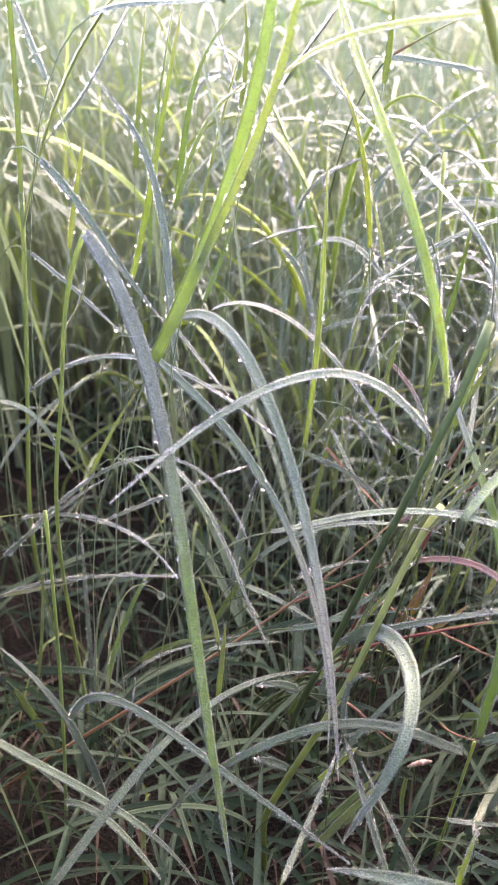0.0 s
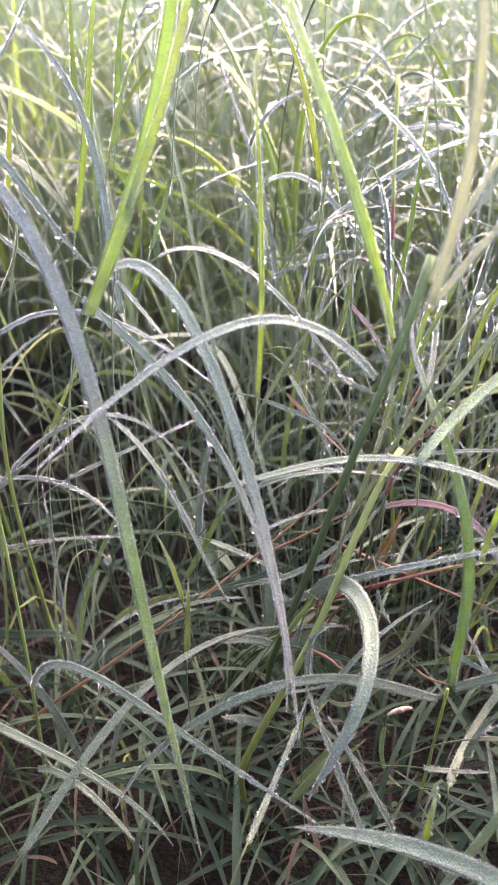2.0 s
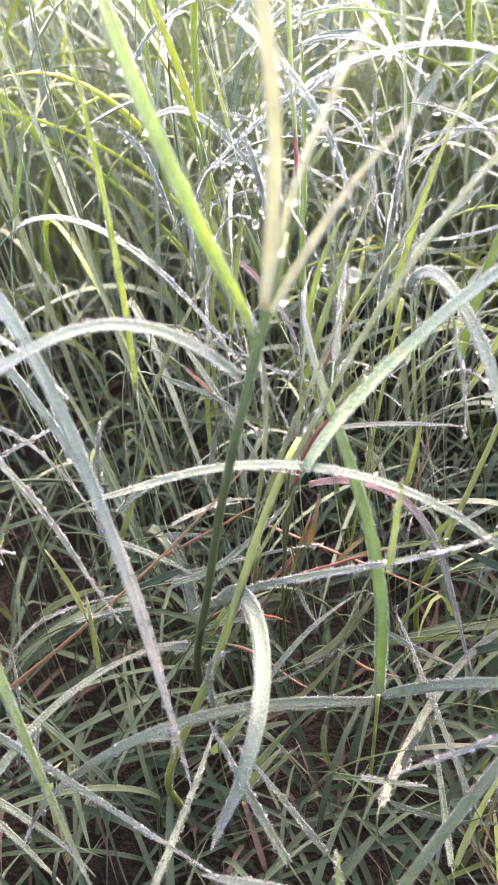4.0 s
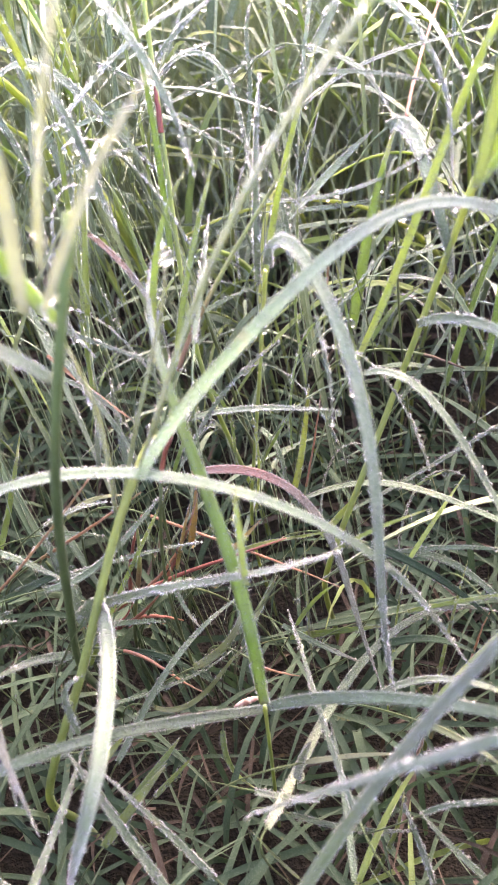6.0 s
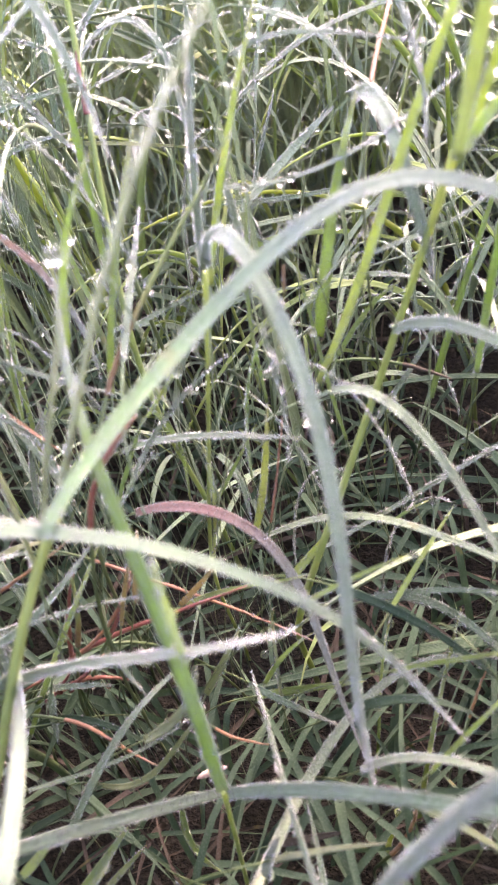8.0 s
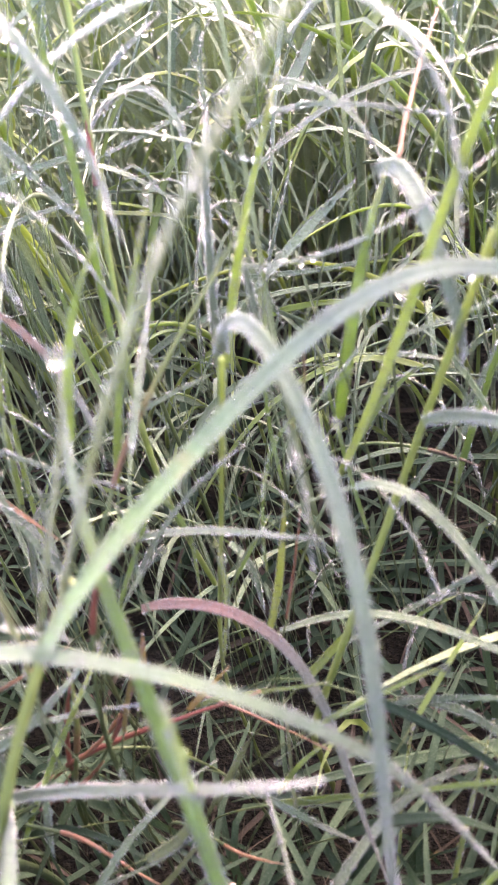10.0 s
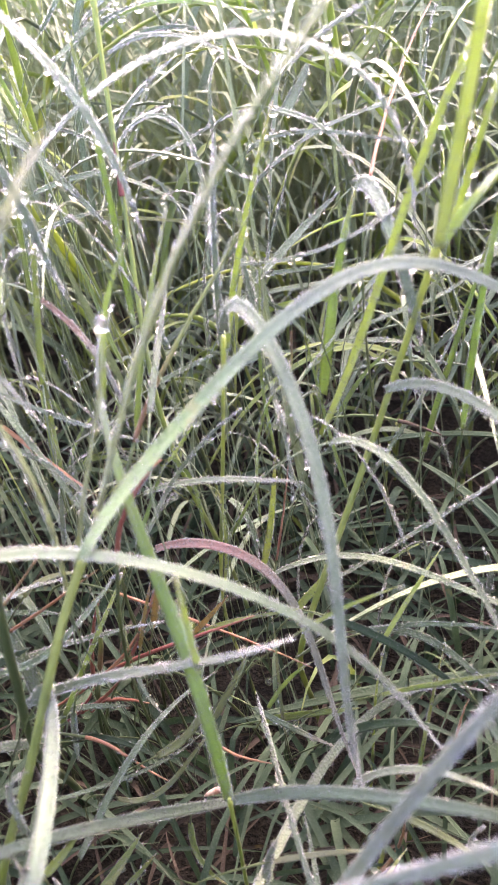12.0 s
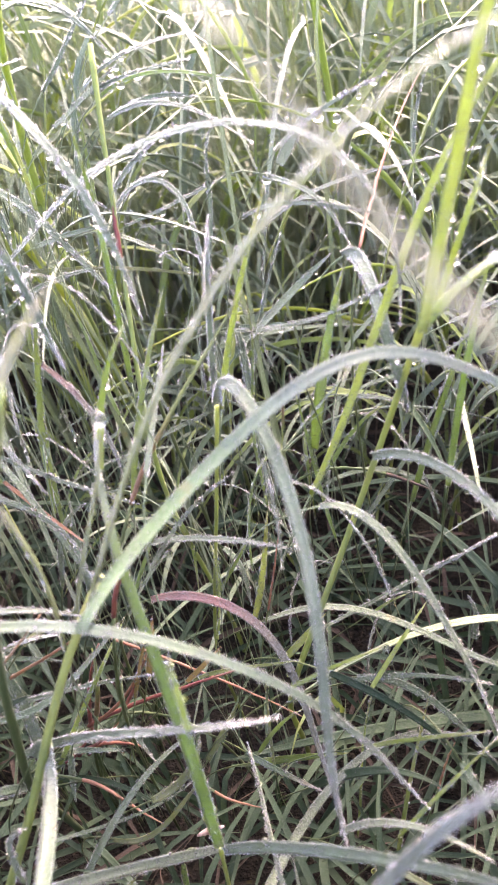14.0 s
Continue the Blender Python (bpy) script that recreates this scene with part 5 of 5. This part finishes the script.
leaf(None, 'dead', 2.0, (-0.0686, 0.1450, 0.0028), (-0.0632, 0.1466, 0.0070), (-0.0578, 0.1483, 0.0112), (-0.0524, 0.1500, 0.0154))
leaf(None, 'green', 1.8, (0.0188, 0.1250, 0.0450), (0.0230, 0.1283, 0.0492), (0.0273, 0.1317, 0.0533), (0.0318, 0.1350, 0.0572))
leaf(None, 'silver', 1.3, (0.0456, 0.1350, 0.0478), (0.0501, 0.1333, 0.0499), (0.0544, 0.1317, 0.0524), (0.0586, 0.1300, 0.0553))
leaf(None, 'pale', 1.6, (0.0327, 0.1550, 0.0557), (0.0394, 0.1561, 0.0588), (0.0437, 0.1570, 0.0653), (0.0453, 0.1580, 0.0724))
leaf(None, 'dewy', 1.5, (0.0539, 0.1350, 0.0527), (0.0549, 0.1350, 0.0574), (0.0565, 0.1350, 0.0620), (0.0585, 0.1350, 0.0663))
leaf(None, 'lime', 1.1, (0.0467, 0.1040, 0.0645), (0.0475, 0.1028, 0.0729), (0.0483, 0.1014, 0.0812), (0.0491, 0.1000, 0.0896))
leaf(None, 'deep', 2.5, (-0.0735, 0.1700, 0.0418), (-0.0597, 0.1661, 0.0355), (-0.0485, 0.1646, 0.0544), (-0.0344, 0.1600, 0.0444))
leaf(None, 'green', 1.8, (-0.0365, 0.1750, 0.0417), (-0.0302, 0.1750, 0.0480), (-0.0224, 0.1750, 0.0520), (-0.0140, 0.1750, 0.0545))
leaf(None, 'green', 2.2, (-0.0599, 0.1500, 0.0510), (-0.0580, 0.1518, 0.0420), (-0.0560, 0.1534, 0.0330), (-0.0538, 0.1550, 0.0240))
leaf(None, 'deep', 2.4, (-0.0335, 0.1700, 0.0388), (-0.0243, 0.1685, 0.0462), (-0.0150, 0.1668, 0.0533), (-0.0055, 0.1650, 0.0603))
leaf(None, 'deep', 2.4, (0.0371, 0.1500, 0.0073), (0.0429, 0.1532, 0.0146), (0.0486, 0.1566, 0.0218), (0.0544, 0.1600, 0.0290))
leaf(None, 'silver', 1.1, (-0.0690, 0.1720, 0.0747), (-0.0588, 0.1714, 0.0844), (-0.0494, 0.1707, 0.0949), (-0.0378, 0.1700, 0.1029))
leaf(None, 'pale', 1.0, (-0.0639, 0.1600, 0.0723), (-0.0568, 0.1594, 0.0753), (-0.0498, 0.1587, 0.0783), (-0.0428, 0.1580, 0.0815))
stalk('red', 1.25, (0.0315, 0.2249, 0.1274), (0.0315, 0.2267, 0.1305), (0.0314, 0.2284, 0.1336), (0.0314, 0.2302, 0.1367))
stalk('rust', 1.2, (0.0211, 0.1680, 0.0635), (0.0229, 0.1689, 0.0688), (0.0243, 0.1699, 0.0742), (0.0246, 0.1710, 0.0798))
stalk('red', 1.1, (0.0143, 0.1650, 0.0541), (0.0191, 0.1658, 0.0551), (0.0223, 0.1664, 0.0589), (0.0254, 0.1670, 0.0623))
stalk('red', 0.9, (0.0282, 0.1680, 0.0671), (0.0302, 0.1686, 0.0701), (0.0321, 0.1693, 0.0733), (0.0335, 0.1700, 0.0767))
stalk('straw', 0.9, (0.0172, 0.1600, 0.0536), (0.0237, 0.1585, 0.0545), (0.0269, 0.1567, 0.0481), (0.0327, 0.1550, 0.0471))
stalk('straw', 0.7, (0.0425, 0.1600, 0.0502), (0.0450, 0.1593, 0.0479), (0.0484, 0.1586, 0.0481), (0.0515, 0.1580, 0.0483))
stalk('red', 0.8, (0.0124, 0.1640, 0.0528), (0.0155, 0.1647, 0.0545), (0.0176, 0.1654, 0.0575), (0.0196, 0.1660, 0.0604))
stalk('straw', 1.0, (0.0687, 0.1500, 0.0253), (0.0721, 0.1507, 0.0298), (0.0738, 0.1513, 0.0352), (0.0745, 0.1520, 0.0408))
stalk('straw', 0.6, (0.0834, 0.1650, 0.0437), (0.0845, 0.1659, 0.0474), (0.0855, 0.1669, 0.0511), (0.0872, 0.1680, 0.0545))
stalk('dead', 0.9, (0.0767, 0.2100, 0.0820), (0.0794, 0.2093, 0.0814), (0.0820, 0.2087, 0.0805), (0.0846, 0.2080, 0.0794))
stalk('rust', 0.5, (0.0633, 0.1960, 0.1146), (0.0626, 0.1953, 0.1099), (0.0617, 0.1946, 0.1052), (0.0605, 0.1940, 0.1006))
leaf(None, 'wan', 1.0, (0.0559, 0.1350, 0.0589), (0.0615, 0.1368, 0.0581), (0.0668, 0.1384, 0.0560), (0.0719, 0.1400, 0.0535))
leaf(None, 'lime', 1.3, (0.0631, 0.1250, 0.0358), (0.0662, 0.1319, 0.0393), (0.0698, 0.1386, 0.0431), (0.0753, 0.1450, 0.0442))
leaf(None, 'dewy', 1.4, (0.0624, 0.1250, 0.0357), (0.0610, 0.1338, 0.0380), (0.0600, 0.1421, 0.0420), (0.0577, 0.1500, 0.0461))
leaf(None, 'silver', 1.0, (0.0760, 0.1250, 0.0364), (0.0751, 0.1265, 0.0433), (0.0737, 0.1282, 0.0500), (0.0724, 0.1300, 0.0568))
leaf(None, 'dewy', 1.3, (0.0506, 0.1350, 0.0395), (0.0570, 0.1350, 0.0347), (0.0648, 0.1350, 0.0323), (0.0726, 0.1350, 0.0351))
leaf(None, 'silver', 0.9, (0.0753, 0.1300, 0.0526), (0.0784, 0.1300, 0.0560), (0.0825, 0.1300, 0.0579), (0.0871, 0.1300, 0.0580))
leaf(None, 'pale', 0.6, (0.0525, 0.1250, 0.0360), (0.0495, 0.1267, 0.0381), (0.0469, 0.1284, 0.0407), (0.0445, 0.1300, 0.0435))
leaf(None, 'dewy', 2.1, (0.0101, 0.1400, 0.0501), (0.0082, 0.1370, 0.0548), (0.0064, 0.1338, 0.0593), (0.0044, 0.1300, 0.0632))
leaf(None, 'dewy', 2.0, (0.0100, 0.1550, 0.0594), (0.0078, 0.1523, 0.0636), (0.0053, 0.1491, 0.0673), (0.0020, 0.1450, 0.0690))
leaf(None, 'green', 1.0, (0.0616, 0.1350, 0.0095), (0.0659, 0.1365, 0.0193), (0.0697, 0.1382, 0.0293), (0.0709, 0.1400, 0.0400))
leaf(None, 'dewy', 1.1, (0.0854, 0.1250, 0.0385), (0.0815, 0.1267, 0.0430), (0.0778, 0.1284, 0.0477), (0.0748, 0.1300, 0.0530))

# a tall leaf close to the lens
p = shoot('stem', 1.3, (0.1530, 0.1000, 0.0150), (0.1530, 0.1000, 0.0700), (0.1500, 0.1000, 0.1000), (0.1450, 0.1000, 0.1250))
leaf(p, 'wan', 1.15, (0.1450, 0.1000, 0.1250), (0.1365, 0.0987, 0.1435), (0.1326, 0.1026, 0.1657), (0.1086, 0.0984, 0.1756), (0.0983, 0.0926, 0.1925), (0.0868, 0.1030, 0.2078), drops=None)

# a small ringed husk caught among the leaves
def husk(at, ahead, length, radius):
    s = np.linspace(0, 1, 49)
    d = np.array(ahead) / np.linalg.norm(ahead)
    line = np.array(at) + d * ((s - 0.5) * length)[:, None] + np.array([0, 0, 0.0003]) * np.sin(math.pi * s)[:, None]
    radii = radius * np.sqrt(np.maximum(0.02, np.sin(math.pi * np.clip(s, 0.03, 0.97)))) * (0.86 + 0.14 * np.abs(np.sin(6 * math.pi * s)))
    v, f, _, _ = tube(line, radii, 14)
    return tagged(new("seed_husk", mesh_of("seed_husk", v, f, HUSK)), "small pale pink ringed husk lying among the leaves", "husk")


husk((0.0388, 0.1590, 0.0367), (0.9, 0.2, 0.28), 0.0060, 0.00070)


# grass behind and between: a few kinds of shoot, built once and copied
def wild_line(r, height, reach, bend, heading):
    d = np.array([math.cos(heading), math.sin(heading), 0.0])
    return [np.zeros(3), np.array([0, 0, height * 0.55]) + d * reach * 0.08,
            np.array([0, 0, height * (1.0 + 0.25 * bend)]) + d * reach * 0.45, np.array([0, 0, height * (1.0 - 0.75 * bend)]) + d * reach]


def wild_shoot(r, height, leaves, kinds, dew=0.5, spread=1.0, stem_look="stem", broad=1.0):
    plant = tagged(new("grass_tuft"), "slender dewy grass tuft with arching leaves", "grass", "grass tufts behind")
    lean = np.array([r.uniform(-0.25, 0.25), r.uniform(-0.25, 0.25), 1.0])
    stem = bezier([np.array([0, 0, -0.004]), lean * height * 0.3, lean * height * 0.6 + np.array([r.uniform(-0.004, 0.004), 0, 0])], np.linspace(0, 1, 12))
    part("stem", mesh_of("stem", *tube(stem, np.linspace(0.00045, 0.0003, 12), 6)[:2], BLADE[stem_look]), plant)
    for k in range(leaves):
        at = stem[min(11, int(1 + 11 * (k + 1) / leaves))]
        pts = [at + p for p in wild_line(r, height * r.uniform(0.25, 0.6), height * r.uniform(0.3, 0.8) * spread, r.choice((r.uniform(0, 0.4), r.uniform(0.6, 1.3), r.uniform(0.8, 1.4))), r.uniform(0, 6.28))]
        line, _ = evened(bezier(pts, np.linspace(0, 1, 60)), 20)
        t, side, normal = frames_of(line, (0.1, -0.4, 0.9), (r.uniform(-50, 50), r.uniform(-50, 50)))
        look_of = r.choice(kinds)
        widths = widths_of(20, r.uniform(0.8, 2.0) * broad / 1000)
        v, f, across, along = ribbon(line, widths, side, normal)
        ob = part("leaf", mesh_of("leaf", v, f, BLADE[look_of], across, along), plant)
        add_dew(ob, line, widths, side, normal, DEW[look_of] * dew, r, 0, 1.4)
        if r.random() < 0.75:
            q, at_k = r.uniform(0.35, 0.65) / 1000, r.choice((r.randrange(5, 18), 19))
            add_drop(ob, line[at_k] - np.array([0, 0, q * 0.6]), q, 2)
    return plant


def strewn(kinds, spots):
    for k, (x, y, turn, size) in enumerate(spots):
        m = pose(x, y, GROUND, 0, 0, turn) @ Matrix.Scale(size, 4)
        source = kinds[k % len(kinds)]
        if k < len(kinds):
            source.matrix_basis = m
        else:
            ob = copy_thing(source, m)
            ob.scale = (size, size, size)


GREENS = ("silver", "silver", "dewy", "dewy", "green", "green", "lime")
tall = [wild_shoot(rng, rng.uniform(0.10, 0.145), rng.choice((5, 6, 7)), GREENS, 0.3, 0.95, "stem", 1.05) for _ in range(14)]
# low tufts mostly take the leaf colour darkened to stand for shade
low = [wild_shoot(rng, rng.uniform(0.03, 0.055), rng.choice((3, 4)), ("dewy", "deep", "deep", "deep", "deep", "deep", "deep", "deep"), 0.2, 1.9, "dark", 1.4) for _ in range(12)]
spots = []
while len(spots) < 60:
    y = 0.275 + 0.30 * rng.random() ** 1.2
    x = 0.045 + rng.uniform(-1, 1) * (0.03 + 0.30 * y)
    spots.append((x, y, rng.uniform(0, 360), rng.uniform(0.85, 1.5)))
strewn(tall, spots)
spots = []
while len(spots) < 40:
    x, y = rng.uniform(-0.10, 0.14), rng.uniform(0.10, 0.27)
    spots.append((x, y, rng.uniform(0, 360), rng.uniform(0.7, 1.2) * (0.8 if y < 0.15 else 1.0)))
strewn(low, spots)

arching = [wild_shoot(rng, rng.uniform(0.055, 0.095), rng.choice((4, 5)), ("silver", "silver", "silver", "dewy", "green"), 0.45, 1.0, "stem", 0.95) for _ in range(10)]
spots = []
while len(spots) < 85:
    y = 0.25 + 0.20 * rng.random()
    spots.append((0.04 + rng.uniform(-1, 1) * (0.05 + 0.3 * y), y, rng.uniform(0, 360), rng.uniform(0.8, 1.3)))
strewn(arching, spots)

bowed = [wild_shoot(rng, rng.uniform(0.05, 0.075), rng.choice((3, 4)), ("silver", "dewy", "dewy", "green"), 0.4, 1.15, "dark", 0.9) for _ in range(8)]
spots = []
while len(spots) < 20:
    y = 0.225 + 0.08 * rng.random()
    spots.append((0.04 + rng.uniform(-1, 1) * (0.04 + 0.3 * y), y, rng.uniform(0, 360), rng.uniform(0.7, 1.1)))
strewn(bowed, spots)


def many_blades(name, label, count, place, look_of, category="grass", rings=7):
    """Blades past counting, joined into one."""
    vs, fs, ac, al, base = [], [], [], [], 0
    for _ in range(count):
        (x, y, z), height, reach, bend, width, heading = place()
        pts = [np.array([x, y, z]) + p for p in wild_line(rng, height, reach, bend, heading)]
        line = bezier(pts, np.linspace(0, 1, rings))
        t, side, normal = frames_of(line, (0.1, -0.4, 0.9), (rng.uniform(-60, 60), rng.uniform(-60, 60)))
        w = widths_of(rings, width)
        v = np.stack([line - side * w[:, None] / 2, line - normal * w[:, None] * 0.15, line + side * w[:, None] / 2], 1).reshape(-1, 3)
        vs.append(v)
        for i in range(rings - 1):
            for k in range(2):
                q = base + i * 3 + k
                fs.append((q, q + 1, q + 4, q + 3))
        ac.append(np.tile([0, 0.5, 1], rings))
        al.append(np.repeat(np.linspace(0, 1, rings), 3))
        base += 3 * rings
    me = mesh_of(name, np.concatenate(vs), fs, BLADE[look_of], np.concatenate(ac), np.concatenate(al))
    return tagged(new(name, me), label, category, kind="stuff")


def litter():
    return ((rng.uniform(-0.12, 0.2), rng.uniform(0.04, 0.42), GROUND + rng.uniform(-0.001, 0.012)), rng.uniform(0.002, 0.012), rng.uniform(0.01, 0.04), rng.uniform(0.3, 1.2), rng.uniform(0.0005, 0.0014), rng.uniform(0, 6.28))


def sprout():
    return ((rng.uniform(-0.12, 0.2), rng.uniform(0.07, 0.45), GROUND), rng.uniform(0.012, 0.046), rng.uniform(0.015, 0.06), rng.uniform(0.3, 1.3), rng.uniform(0.0008, 0.0017), rng.uniform(0, 6.28))


def lying():
    return ((rng.uniform(-0.08, 0.15), rng.uniform(0.05, 0.24), GROUND + rng.uniform(0, 0.008)), rng.uniform(0.006, 0.025), rng.uniform(0.03, 0.07), rng.uniform(0.4, 1.1), rng.uniform(0.0011, 0.0020), rng.uniform(0, 6.28))


def upright():
    y = 0.20 + 0.45 * rng.random() ** 1.2
    return ((0.045 + rng.uniform(-1, 1) * (0.04 + 0.32 * y), y, GROUND), rng.uniform(0.09, 0.21), rng.uniform(0.005, 0.035), rng.uniform(-0.1, 0.3), rng.uniform(0.0009, 0.0016), rng.uniform(0, 6.28))


def distant():
    y = 0.35 + 3.2 * rng.random() ** 2
    return ((0.04 + rng.uniform(-1, 1) * (0.12 + 0.42 * y), y, GROUND), rng.uniform(0.07, 0.19), rng.uniform(0.02, 0.12), rng.choice((rng.uniform(0, 0.3), rng.uniform(0.5, 1.3))), rng.uniform(0.001, 0.0022), rng.uniform(0, 6.28))


def around():
    while True:
        a, d = rng.uniform(0, 6.28), 0.1 + 4.0 * rng.random() ** 1.7
        x, y = 0.04 + d * math.cos(a), 0.1 + d * math.sin(a)
        if abs(x - 0.04) > 0.14 + 0.3 * max(y, 0) or y < -0.06:
            return ((x, y, GROUND), rng.uniform(0.05, 0.14), rng.uniform(0.03, 0.1), rng.uniform(0, 1.3), rng.uniform(0.0015, 0.004), rng.uniform(0, 6.28))


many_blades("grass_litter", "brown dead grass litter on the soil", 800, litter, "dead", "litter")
# shade close to the soil is partly painted through this dark leaf colour
many_blades("undergrowth", "sheltered grass close to the soil, coloured dark for shade", 700, sprout, "deep")
many_blades("undergrowth", "broad grass leaves lying over the soil, coloured dark for shade", 340, lying, "deep")
many_blades("undergrowth", "thin green grass close to the soil", 30, sprout, "green")
many_blades("upright_grass", "upright pale grass stems silver with dew behind", 24, upright, "silver")
many_blades("far_grass", "sunlit grass stretching away, silver with dew", 5600, distant, "silver")
many_blades("far_grass", "sunlit green grass stretching away", 300, distant, "green")
many_blades("far_grass", "grey-green dewy grass stretching away", 1300, distant, "dewy")
many_blades("far_grass", "bright young grass stretching away", 60, distant, "lime")


# tall unseen blades, added to keep low sky light off the spot
def beside():
    while True:
        a, d = rng.uniform(0, 6.28), 0.10 + 0.5 * rng.random()
        x, y = 0.04 + d * math.cos(a), 0.08 + d * math.sin(a)
        if abs(x - 0.04) > 0.09 + 0.26 * max(y, 0) or y < -0.08:
            return ((x, y, GROUND), rng.uniform(0.15, 0.28), rng.uniform(0.02, 0.06), rng.uniform(0, 1.3), rng.uniform(0.0025, 0.0045), rng.uniform(0, 6.28))


# blades added out of view on the left, only to shade the soil
def shading_blades():
    return ((rng.uniform(-0.11, -0.065), rng.uniform(-0.03, 0.10), GROUND), rng.uniform(0.08, 0.16), rng.uniform(0.004, 0.02), rng.uniform(0, 0.5), rng.uniform(0.002, 0.004), rng.uniform(0, 6.28))


many_blades("surrounding_grass", "unseen dense grass added beside the spot to shade it", 900, shading_blades, "green", rings=5)
many_blades("surrounding_grass", "unseen tall grass added close round the spot to shade it", 6500, beside, "dewy", rings=5)
many_blades("surrounding_grass", "green grass of the meadow all round", 3000, around, "green", rings=5)
many_blades("surrounding_grass", "dewy grass of the meadow all round", 2200, around, "silver", rings=5)
